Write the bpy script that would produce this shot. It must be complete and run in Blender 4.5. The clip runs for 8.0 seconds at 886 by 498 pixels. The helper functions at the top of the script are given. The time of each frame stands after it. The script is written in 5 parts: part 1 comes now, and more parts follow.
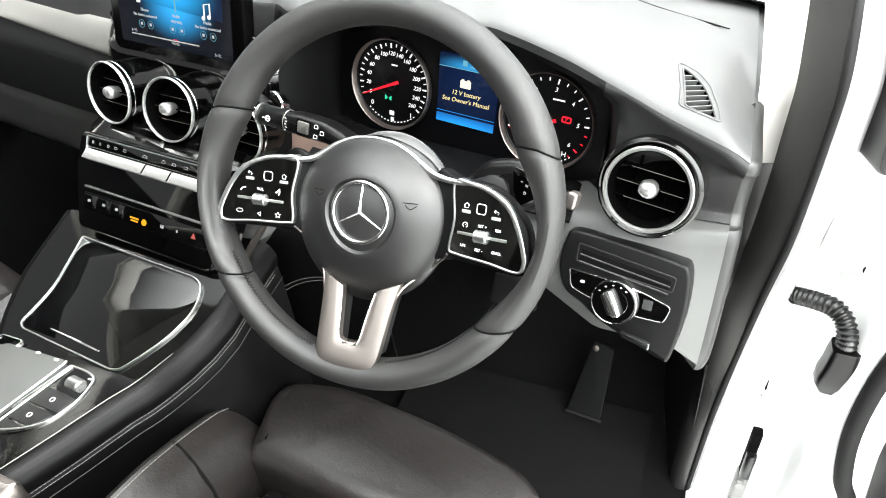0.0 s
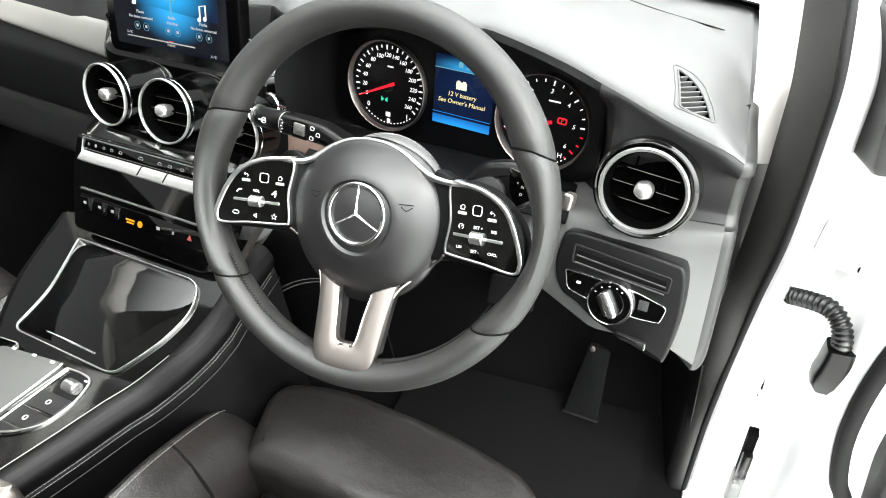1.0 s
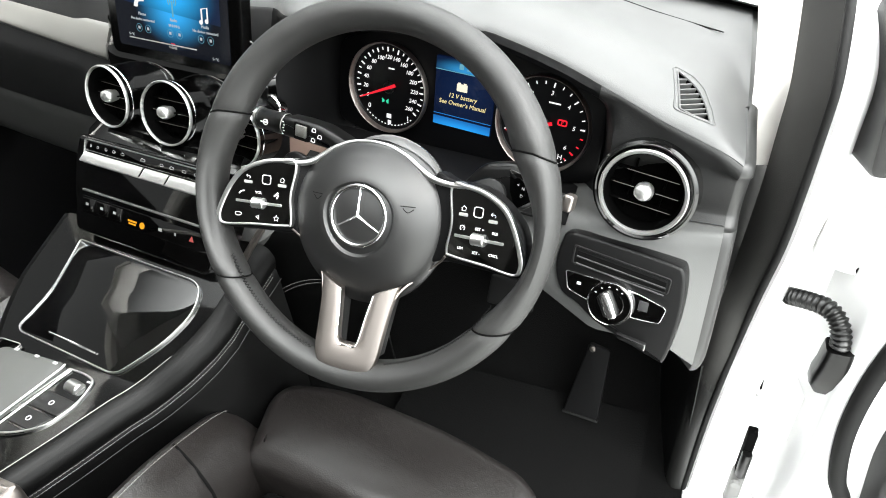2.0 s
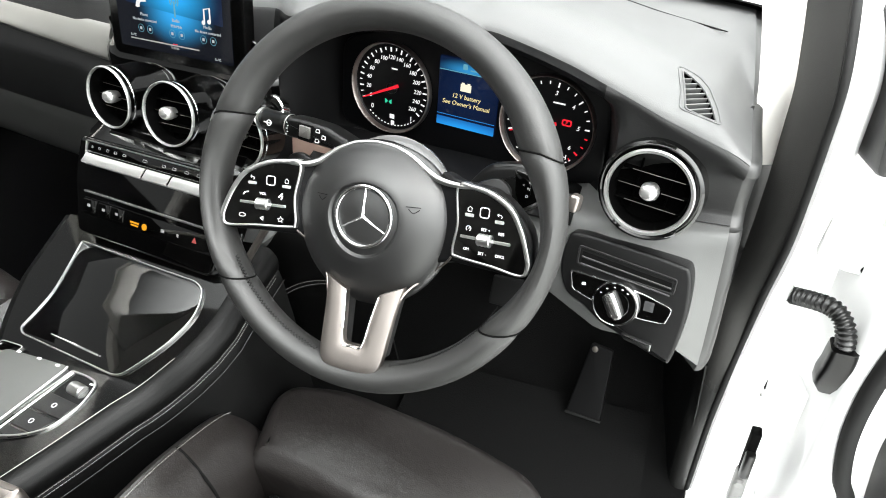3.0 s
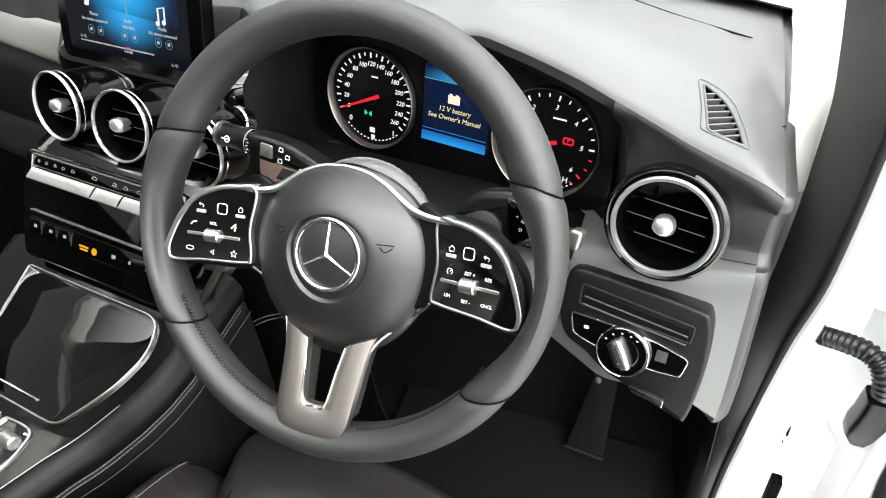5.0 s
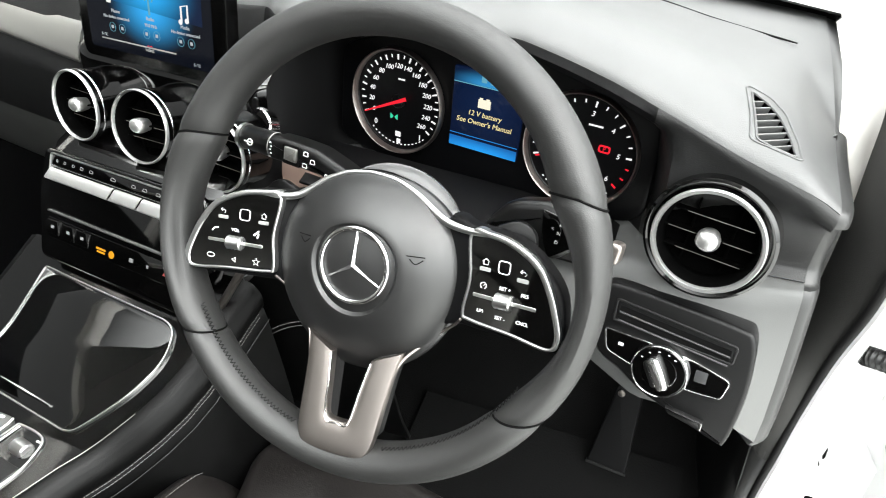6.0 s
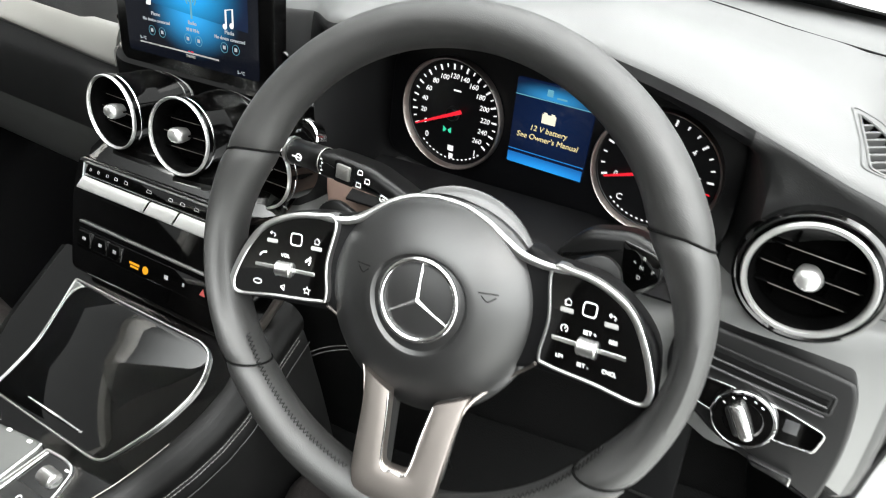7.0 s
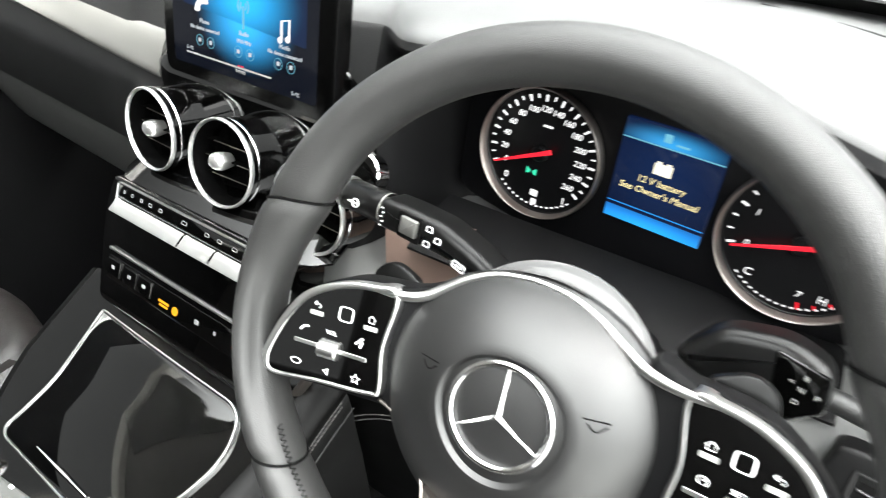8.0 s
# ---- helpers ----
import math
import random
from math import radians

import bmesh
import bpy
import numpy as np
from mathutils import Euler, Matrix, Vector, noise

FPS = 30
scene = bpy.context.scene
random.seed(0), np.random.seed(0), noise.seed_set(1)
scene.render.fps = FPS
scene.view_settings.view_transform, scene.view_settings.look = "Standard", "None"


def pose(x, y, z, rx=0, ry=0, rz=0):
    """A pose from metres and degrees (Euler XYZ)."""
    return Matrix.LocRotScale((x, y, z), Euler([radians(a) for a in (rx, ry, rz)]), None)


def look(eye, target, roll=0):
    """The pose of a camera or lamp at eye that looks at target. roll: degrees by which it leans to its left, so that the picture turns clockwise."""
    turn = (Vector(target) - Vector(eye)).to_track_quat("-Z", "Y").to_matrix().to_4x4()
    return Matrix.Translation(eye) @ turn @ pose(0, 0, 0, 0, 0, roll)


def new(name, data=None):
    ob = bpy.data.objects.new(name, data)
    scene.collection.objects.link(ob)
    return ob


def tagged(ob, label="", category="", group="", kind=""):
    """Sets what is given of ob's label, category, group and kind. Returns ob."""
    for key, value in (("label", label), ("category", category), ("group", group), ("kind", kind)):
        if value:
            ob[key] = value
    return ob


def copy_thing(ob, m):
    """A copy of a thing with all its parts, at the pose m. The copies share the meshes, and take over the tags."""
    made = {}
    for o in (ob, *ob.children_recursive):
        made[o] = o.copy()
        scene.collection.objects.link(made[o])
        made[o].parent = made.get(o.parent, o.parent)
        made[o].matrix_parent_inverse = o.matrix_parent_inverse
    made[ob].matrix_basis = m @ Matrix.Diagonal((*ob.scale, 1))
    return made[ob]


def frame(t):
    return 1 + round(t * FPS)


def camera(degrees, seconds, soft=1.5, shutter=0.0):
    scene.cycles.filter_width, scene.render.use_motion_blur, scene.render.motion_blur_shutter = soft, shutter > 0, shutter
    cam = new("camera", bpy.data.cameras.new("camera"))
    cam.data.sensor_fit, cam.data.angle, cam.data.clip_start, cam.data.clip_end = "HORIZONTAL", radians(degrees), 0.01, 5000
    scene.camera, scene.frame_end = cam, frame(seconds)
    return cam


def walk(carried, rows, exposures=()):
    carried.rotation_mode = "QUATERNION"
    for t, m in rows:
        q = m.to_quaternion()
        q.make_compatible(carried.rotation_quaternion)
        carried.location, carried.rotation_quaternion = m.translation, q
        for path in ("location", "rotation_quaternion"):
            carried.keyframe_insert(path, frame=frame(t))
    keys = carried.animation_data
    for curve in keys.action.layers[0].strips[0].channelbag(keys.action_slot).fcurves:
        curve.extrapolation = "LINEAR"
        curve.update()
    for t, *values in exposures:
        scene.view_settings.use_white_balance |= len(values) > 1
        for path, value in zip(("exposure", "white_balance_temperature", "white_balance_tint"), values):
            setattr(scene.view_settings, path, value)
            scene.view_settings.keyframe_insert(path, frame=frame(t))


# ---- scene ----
cam = camera(70.5, 8.0, soft=1.0, shutter=0.5)
PATH = [
    (0, (0.2710, -0.4192, 1.3564), (-0.0615, 0.3231, 0.7747), -3.64),
    (0.5, (0.2670, -0.4233, 1.3562), (-0.0635, 0.3206, 0.7752), -3.61),
    (1, (0.2720, -0.4190, 1.3574), (-0.0565, 0.3255, 0.7763), -3.59),
    (1.5, (0.2720, -0.4214, 1.3609), (-0.0565, 0.3231, 0.7797), -3.59),
    (3, (0.2640, -0.4226, 1.3601), (-0.0609, 0.3238, 0.7792), -3.63),
    (3.5, (0.2590, -0.4247, 1.3595), (-0.0660, 0.3219, 0.7790), -3.63),
    (4, (0.2590, -0.4210, 1.3578), (-0.0649, 0.3262, 0.7774), -3.61),
    (4.5, (0.2550, -0.3739, 1.3485), (-0.0676, 0.3746, 0.7691), -3.59),
    (4.7, (0.2520, -0.3484, 1.3430), (-0.0720, 0.3979, 0.7615), -3.52),
    (6, (0.2230, -0.3132, 1.3296), (-0.1230, 0.4257, 0.7515), -3.11),
    (6.5, (0.2000, -0.3156, 1.3331), (-0.1520, 0.4206, 0.7551), -3.09),
    (7, (0.1660, -0.2837, 1.3244), (-0.2019, 0.4456, 0.7476), -2.90),
    (7.5, (0.1490, -0.2305, 1.3262), (-0.2514, 0.4854, 0.7543), -2.71),
    (8, (0.0940, -0.1957, 1.3049), (-0.3429, 0.5042, 0.7398), -2.26),
]
walk(cam, [(t, look(eye, target, roll)) for t, eye, target, roll in PATH], ((0, .36), (1, .32), (1.5, .18), (3, .09), (4.5, .02), (6, .07), (7, .16), (7.5, .30), (8, .66)))

# ---- world and light ----
world = bpy.data.worlds.new("world")
scene.world = world
world.use_nodes = True
# a showroom hall: bright overhead and to the car's right, dim behind it and to its left
wn, wl = world.node_tree.nodes, world.node_tree.links
wco = wn.new("ShaderNodeTexCoord")
wdot = wn.new("ShaderNodeVectorMath")
wdot.operation = "DOT_PRODUCT"
wdot.inputs[1].default_value = (0.47, 0.0, 0.883)
wmap = wn.new("ShaderNodeMapRange")
wmap.interpolation_type = "SMOOTHSTEP"
wmap.inputs["From Min"].default_value, wmap.inputs["From Max"].default_value = 0.14, 0.80
wmap.inputs["To Min"].default_value, wmap.inputs["To Max"].default_value = 0.34, 10.6
wl.new(wco.outputs["Generated"], wdot.inputs[0])
wl.new(wdot.outputs["Value"], wmap.inputs["Value"])
wl.new(wmap.outputs["Result"], wn["Background"].inputs["Strength"])
wn["Background"].inputs["Color"].default_value = (0.97, 1.0, 0.985, 1)
sun = new("sun", bpy.data.lights.new("sun", "SUN"))
sun.data.energy, sun.data.angle, sun.data.color = 3.0, radians(34), (1.0, 0.98, 0.95)
sun.matrix_world = look((2.15, -0.75, 4.35), (0, 0, 1.05))


# ---- materials ----
def mat(name, color, rough=0.5, metal=0.0, grain=0.0, size=900.0, mottle=0.12, spot=14.0, coat=0.0, spec=0.5, wrinkle=0.0):
    """A surface with fine relief (grain, cells per metre) and slow changes of tone (mottle, spots per metre)."""
    m = bpy.data.materials.new(name)
    m.use_nodes = True
    nt = m.node_tree
    p = nt.nodes["Principled BSDF"]
    p.inputs["Roughness"].default_value, p.inputs["Metallic"].default_value = rough, metal
    p.inputs["Coat Weight"].default_value, p.inputs["Coat Roughness"].default_value = coat, 0.03
    p.inputs["Specular IOR Level"].default_value = spec
    co = nt.nodes.new("ShaderNodeTexCoord")
    slow = nt.nodes.new("ShaderNodeTexNoise")
    slow.inputs["Scale"].default_value, slow.inputs["Detail"].default_value = spot, 4
    nt.links.new(co.outputs["Object"], slow.inputs["Vector"])
    ramp = nt.nodes.new("ShaderNodeMapRange")
    ramp.inputs["To Min"].default_value, ramp.inputs["To Max"].default_value = 1 - mottle, 1 + mottle
    nt.links.new(slow.outputs["Fac"], ramp.inputs["Value"])
    mul = nt.nodes.new("ShaderNodeVectorMath")
    mul.operation = "SCALE"
    mul.inputs[0].default_value = color
    nt.links.new(ramp.outputs["Result"], mul.inputs["Scale"])
    nt.links.new(mul.outputs["Vector"], p.inputs["Base Color"])
    rr = nt.nodes.new("ShaderNodeMapRange")
    rr.inputs["To Min"].default_value, rr.inputs["To Max"].default_value = rough * (1 - 0.8 * mottle), min(1, rough * (1 + 0.8 * mottle))
    nt.links.new(slow.outputs["Fac"], rr.inputs["Value"])
    nt.links.new(rr.outputs["Result"], p.inputs["Roughness"])
    if grain or wrinkle:
        height = None
        if grain:
            cells = nt.nodes.new("ShaderNodeTexVoronoi")
            cells.inputs["Scale"].default_value = size
            nt.links.new(co.outputs["Object"], cells.inputs["Vector"])
            b = nt.nodes.new("ShaderNodeBump")
            b.inputs["Strength"].default_value, b.inputs["Distance"].default_value = grain, 0.0004
            nt.links.new(cells.outputs["Distance"], b.inputs["Height"])
            height = b
        if wrinkle:
            folds = nt.nodes.new("ShaderNodeTexNoise")
            folds.inputs["Scale"].default_value, folds.inputs["Detail"].default_value = 38, 3
            nt.links.new(co.outputs["Object"], folds.inputs["Vector"])
            b2 = nt.nodes.new("ShaderNodeBump")
            b2.inputs["Strength"].default_value, b2.inputs["Distance"].default_value = wrinkle, 0.004
            nt.links.new(folds.outputs["Fac"], b2.inputs["Height"])
            if height:
                nt.links.new(height.outputs["Normal"], b2.inputs["Normal"])
            height = b2
        nt.links.new(height.outputs["Normal"], p.inputs["Normal"])
    return m


def glow(name, color, strength):
    m = bpy.data.materials.new(name)
    m.use_nodes = True
    p = m.node_tree.nodes["Principled BSDF"]
    p.inputs["Base Color"].default_value = (0.002, 0.002, 0.002, 1)
    p.inputs["Roughness"].default_value = 0.08
    p.inputs["Specular IOR Level"].default_value = 0.15
    p.inputs["Emission Color"].default_value = (*color, 1)
    p.inputs["Emission Strength"].default_value = strength
    return m


def screen_glow(name, centre, spread, inner, outer, strength, skew=0.0):
    """A lit screen whose colour falls off from a spot at centre (object coordinates)."""
    m = glow(name, outer, strength)
    nt = m.node_tree
    p = nt.nodes["Principled BSDF"]
    co = nt.nodes.new("ShaderNodeTexCoord")
    mp = nt.nodes.new("ShaderNodeMapping")
    mp.inputs["Location"].default_value = (-centre[0] / spread[0], -centre[1] / spread[1], 0)
    mp.inputs["Scale"].default_value = (1 / spread[0], 1 / spread[1], 0)
    gr = nt.nodes.new("ShaderNodeTexGradient")
    gr.gradient_type = "SPHERICAL"
    cr = nt.nodes.new("ShaderNodeValToRGB")
    cr.color_ramp.elements[0].color, cr.color_ramp.elements[1].color = (*outer, 1), (*inner, 1)
    cr.color_ramp.interpolation = "EASE"
    nt.links.new(co.outputs["Object"], mp.inputs["Vector"])
    nt.links.new(mp.outputs["Vector"], gr.inputs["Vector"])
    nt.links.new(gr.outputs["Fac"], cr.inputs["Fac"])
    nt.links.new(cr.outputs["Color"], p.inputs["Emission Color"])
    return m


WHEELHIDE = mat("wheel_leather", (0.0096, 0.0096, 0.0093), 0.52, grain=0.25, size=1500, mottle=0.12, spec=0.60)
BELLOWS = mat("bellows_rubber", (0.0045, 0.0045, 0.0045), 0.32, grain=0.15, size=900)
HUBSKIN = mat("airbag_cover_skin", (0.0046, 0.0046, 0.0046), 0.40, grain=0.08, size=1700, mottle=0.06, spec=0.75)
PLATE = mat("switch_plate_plastic", (0.0032, 0.0032, 0.0033), 0.38, spec=0.22, grain=0.2, size=1300, mottle=0.08)
LINING = mat("matt_black_lining", (0.0014, 0.0014, 0.0016), 0.55, grain=0.1, size=1500, spec=0.12)
STALKBLACK = mat("satin_black_plastic", (0.0013, 0.0013, 0.0013), 0.32, mottle=0.06, spec=0.25)
PEDALBLACK = mat("pedal_rubber", (0.0048, 0.0048, 0.0050), 0.6, grain=0.3, size=500, spec=0.10)
# lower dash plastic, base lightened for the light on its upturned ledge
LOWDASH = mat("lit_lower_plastic", (0.076, 0.077, 0.076), 0.40, grain=0.15, size=1000, mottle=0.1)
LEATHER = mat("black_leather", (0.0010, 0.0010, 0.0010), 0.44, spec=0.17, grain=0.35, size=1100, mottle=0.18)
SEATHIDE = mat("seat_leather", (0.0086, 0.0074, 0.0070), 0.36, spec=0.5, grain=0.4, size=700, mottle=0.25, wrinkle=0.3)
# dash top: base colour paled to stand for the light falling on it
SOFT = mat("lit_dash_skin", (0.0510, 0.0518, 0.0518), 0.46, grain=0.22, size=1000, mottle=0.08)
# dash front: base darkened for the shade on faces turned to the cabin
FACE = mat("shaded_dash_skin", (0.0027, 0.0028, 0.0029), 0.44, grain=0.35, size=1100, mottle=0.12, spec=0.48)
HARD = mat("hard_plastic", (0.0040, 0.0040, 0.0041), 0.40, spec=0.45, grain=0.3, size=1200, mottle=0.1)
GREYTRIM = mat("grey_plastic", (0.0200, 0.0200, 0.0195), 0.45, grain=0.25, size=1200)
PALETRIM = mat("pale_pillar_cloth", (0.62, 0.60, 0.57), 0.85, grain=0.4, size=1500, mottle=0.05)
GLOSS = mat("gloss_black", (0.0005, 0.0005, 0.0005), 0.04, mottle=0.05, spec=0.7)
CONSOLETOP = mat("dark_lacquer", (0.0008, 0.0008, 0.0008), 0.06, mottle=0.06, spec=0.55)
PIANO = mat("black_lacquer", (0.0005, 0.0005, 0.0005), 0.05, mottle=0.05, spec=0.7)
CHROME = mat("chrome", (0.86, 0.86, 0.86), 0.10, metal=1.0, mottle=0.04)
POLISHED = mat("polished_trim", (0.86, 0.86, 0.85), 0.24, metal=1.0, mottle=0.06, spot=60)
BRIGHTLINE = mat("bright_trim", (0.66, 0.66, 0.65), 0.28, metal=1.0, mottle=0.04)
TOGGLE = mat("toggle_silver", (0.66, 0.66, 0.65), 0.34, metal=0.94, mottle=0.05, spot=50)
SATIN = mat("satin_silver", (0.26, 0.234, 0.218), 0.37, metal=1.0, mottle=0.06, grain=0.1, size=2500)
SILVER = mat("silver_trim", (0.22, 0.217, 0.205), 0.45, metal=0.85, mottle=0.05)
RUBBER = mat("black_rubber", (0.0085, 0.0085, 0.0085), 0.75, grain=0.2, size=600, spec=0.2)
SEALGREY = mat("grey_rubber", (0.036, 0.0355, 0.034), 0.85, grain=0.3, size=900, spec=0.15)
PAINT = mat("white_paint", (0.80, 0.80, 0.80), 0.25, coat=0.8, mottle=0.03)
CARPET = mat("dark_carpet", (0.0034, 0.0034, 0.0034), 0.95, grain=1.0, size=500, mottle=0.35, spot=30, spec=0.05)
DIALBLACK = mat("dial_black", (0.0014, 0.0014, 0.0017), 0.35, mottle=0.1, spec=0.2)
VENTBLACK = mat("vent_black", (0.0006, 0.0006, 0.0006), 0.8, mottle=0.1, spec=0.02)
PRINT = mat("pale_print", (0.75, 0.75, 0.75), 0.5, mottle=0.03)
DIMPRINT = mat("grey_print", (0.16, 0.16, 0.16), 0.5, mottle=0.05)
THREAD = mat("grey_thread", (0.150, 0.146, 0.141), 0.8, grain=0.4, size=2000)
DARKTHREAD = mat("black_thread", (0.0012, 0.0012, 0.0012), 0.7, spec=0.2)
SEAM = mat("dark_seam", (0.0025, 0.0025, 0.0025), 0.8, spec=0.05)
PALEGREY = mat("pale_grey_plastic", (0.2125, 0.2125, 0.2075), 0.4, grain=0.15, size=1500)
BROWN = mat("brown_trim", (0.16, 0.11, 0.09), 0.5, grain=0.3, size=900)
HEADLINER = mat("headliner_cloth", (0.32, 0.31, 0.30), 0.95, grain=0.5, size=900)
LITWHITE = glow("lit_white", (1, 1, 1), 0.9)
MENUTEXT = glow("menu_text", (0.86, 0.94, 1), 0.5)
LITGREEN = glow("lit_green", (0.05, 0.8, 0.45), 0.8)
LITRED = glow("lit_red", (1.0, 0.02, 0.04), 0.9)
LITAMBER = glow("lit_amber", (1.0, 0.42, 0.02), 1.0)
LITYELLOW = glow("lit_yellow", (1.0, 0.86, 0.42), 0.9)
LITCYAN = glow("lit_cyan", (0.25, 0.75, 1.0), 0.5)
LITBLUE = glow("lit_blue", (0.02, 0.24, 0.72), 0.9)
BADGEFACE = mat("badge_dark", (0.0300, 0.0300, 0.0312), 0.35)
GLASS = bpy.data.materials.new("windscreen_glass")
GLASS.use_nodes = True
GLASS.node_tree.nodes["Principled BSDF"].inputs["Transmission Weight"].default_value = 1.0
GLASS.node_tree.nodes["Principled BSDF"].inputs["Roughness"].default_value = 0.0
GLASS.node_tree.nodes["Principled BSDF"].inputs["IOR"].default_value = 1.05


# ---- builders ----
def part(name, bm, material, parent=None, label="", smooth=True):
    """Links a bmesh as one mesh object under a thing or a part."""
    me = bpy.data.meshes.new(name)
    bmesh.ops.recalc_face_normals(bm, faces=bm.faces)
    bm.to_mesh(me)
    bm.free()
    me.materials.append(material)
    if smooth:
        me.shade_smooth()
        me.set_sharp_from_angle(angle=radians(38))
    ob = new(name, me)
    ob.parent = parent
    return tagged(ob, label)


def part_each(name, bm, material, parent=None, label="", gap=0.0008):
    """Links each mark of a bmesh (islands closer than gap belong together) as a part of its own."""
    bm.verts.index_update()
    left, islands = set(bm.verts), []
    while left:
        todo, isle = [left.pop()], []
        while todo:
            v = todo.pop()
            isle.append(v)
            for e in v.link_edges:
                w = e.other_vert(v)
                if w in left:
                    left.remove(w)
                    todo.append(w)
        lo = [min(v.co[k] for v in isle) - gap / 2 for k in range(3)]
        hi = [max(v.co[k] for v in isle) + gap / 2 for k in range(3)]
        islands.append([lo, hi, isle])
    merged = True
    while merged:
        merged = False
        for i in range(len(islands)):
            for j in range(i + 1, len(islands)):
                a, b = islands[i], islands[j]
                if all(a[0][k] <= b[1][k] and b[0][k] <= a[1][k] for k in range(3)):
                    islands[i] = [[min(a[0][k], b[0][k]) for k in range(3)], [max(a[1][k], b[1][k]) for k in range(3)], a[2] + b[2]]
                    del islands[j]
                    merged = True
                    break
            if merged:
                break
    islands.sort(key=lambda q: (round(q[0][0], 5), round(q[0][1], 5)))
    out = []
    for lo, hi, isle in islands:
        one = bmesh.new()
        new_of = {v.index: one.verts.new(v.co) for v in isle}
        for f in {f for v in isle for f in v.link_faces}:
            one.faces.new([new_of[v.index] for v in f.verts])
        out.append(part(name, one, material, parent, label))
    bm.free()
    return out


def cut(ob, cutter):
    """Takes the shape of a bmesh (in the object's space) out of a part."""
    me = bpy.data.meshes.new("cutter")
    bmesh.ops.recalc_face_normals(cutter, faces=cutter.faces)
    cutter.to_mesh(me)
    cutter.free()
    tool = new("cutter", me)
    tool.matrix_world = ob.matrix_world
    mod = ob.modifiers.new("cut", "BOOLEAN")
    mod.operation, mod.object, mod.solver = "DIFFERENCE", tool, "EXACT"
    bpy.context.view_layer.update()
    tool.matrix_world = ob.matrix_world
    bpy.context.view_layer.update()
    done = bpy.data.meshes.new_from_object(ob.evaluated_get(bpy.context.evaluated_depsgraph_get()))
    ob.modifiers.clear()
    ob.data = done
    bpy.data.objects.remove(tool)
    bpy.data.meshes.remove(me)
    return ob


def thing(name, label, category, m=None, group="", kind=""):
    """An Empty at the base of a thing that has parts."""
    ob = new(name)
    ob.empty_display_size = 0.02
    if m is not None:
        ob.matrix_world = m
    return tagged(ob, label, category, group, kind)


def facing(o, n, roll=0.0):
    """The pose of a panel at o that faces along n: x to a driver's right, y up, z towards the driver."""
    n = Vector(n).normalized()
    ex = Vector((0, 0, 1)).cross(n).normalized()
    ey = n.cross(ex)
    m = Matrix((ex, ey, n)).transposed().to_4x4()
    m.translation = o
    return m @ Matrix.Rotation(radians(roll), 4, "Z")


def add(bm, verts, faces):
    vs = [bm.verts.new(v) for v in verts]
    for f in faces:
        try:
            bm.faces.new([vs[i] for i in f])
        except ValueError:
            pass
    return vs


def rounded(pts, r, n=5):
    """A closed outline with its corners rounded by r (one number or one for each corner)."""
    out, k = [], len(pts)
    rs = r if hasattr(r, "__len__") else [r] * k
    for i in range(k):
        p, a, b = Vector(pts[i]), Vector(pts[i - 1]), Vector(pts[(i + 1) % k])
        u, v = a - p, b - p
        d = min(rs[i], u.length * 0.48, v.length * 0.48)
        s, e = p + u.normalized() * d, p + v.normalized() * d
        if d < 1e-6:
            out.append(tuple(p))
            continue
        for j in range(n + 1):
            t = j / n
            q = s * (1 - t) ** 2 + p * 2 * t * (1 - t) + e * t * t
            out.append(tuple(q))
    return out


def curve(pts, n=6, closed=False):
    """A smooth line through the points."""
    P = [Vector(p) for p in pts]
    k = len(P)
    out = []
    for i in range(k if closed else k - 1):
        if closed:
            a, b, c, d = P[i - 1], P[i], P[(i + 1) % k], P[(i + 2) % k]
        else:
            a, b, c, d = P[max(i - 1, 0)], P[i], P[i + 1], P[min(i + 2, k - 1)]
        for j in range(n):
            t = j / n
            out.append(0.5 * ((2 * b) + (c - a) * t + (2 * a - 5 * b + 4 * c - d) * t * t + (3 * b - a - 3 * c + d) * t ** 3))
    if not closed:
        out.append(P[-1])
    return [tuple(q) for q in out]


def offset(poly, d):
    """The outline moved inwards by d (outwards: minus)."""
    k = len(poly)
    area = sum(poly[i - 1][0] * poly[i][1] - poly[i][0] * poly[i - 1][1] for i in range(k))
    s = 1 if area > 0 else -1
    out = []
    for i in range(k):
        a, p, b = Vector(poly[i - 1]), Vector(poly[i]), Vector(poly[(i + 1) % k])
        u, v = (p - a), (b - p)
        if u.length < 1e-9 or v.length < 1e-9:
            u = v = b - a
        u, v = u.normalized(), v.normalized()
        nrm = Vector((-(u.y + v.y), u.x + v.x)) * s
        if nrm.length < 1e-6:
            out.append(tuple(p))
            continue
        nrm.normalize()
        c = max(0.5, nrm.dot(Vector((-u.y, u.x)) * s))
        out.append(tuple(p + nrm * (d / c)))
    return out


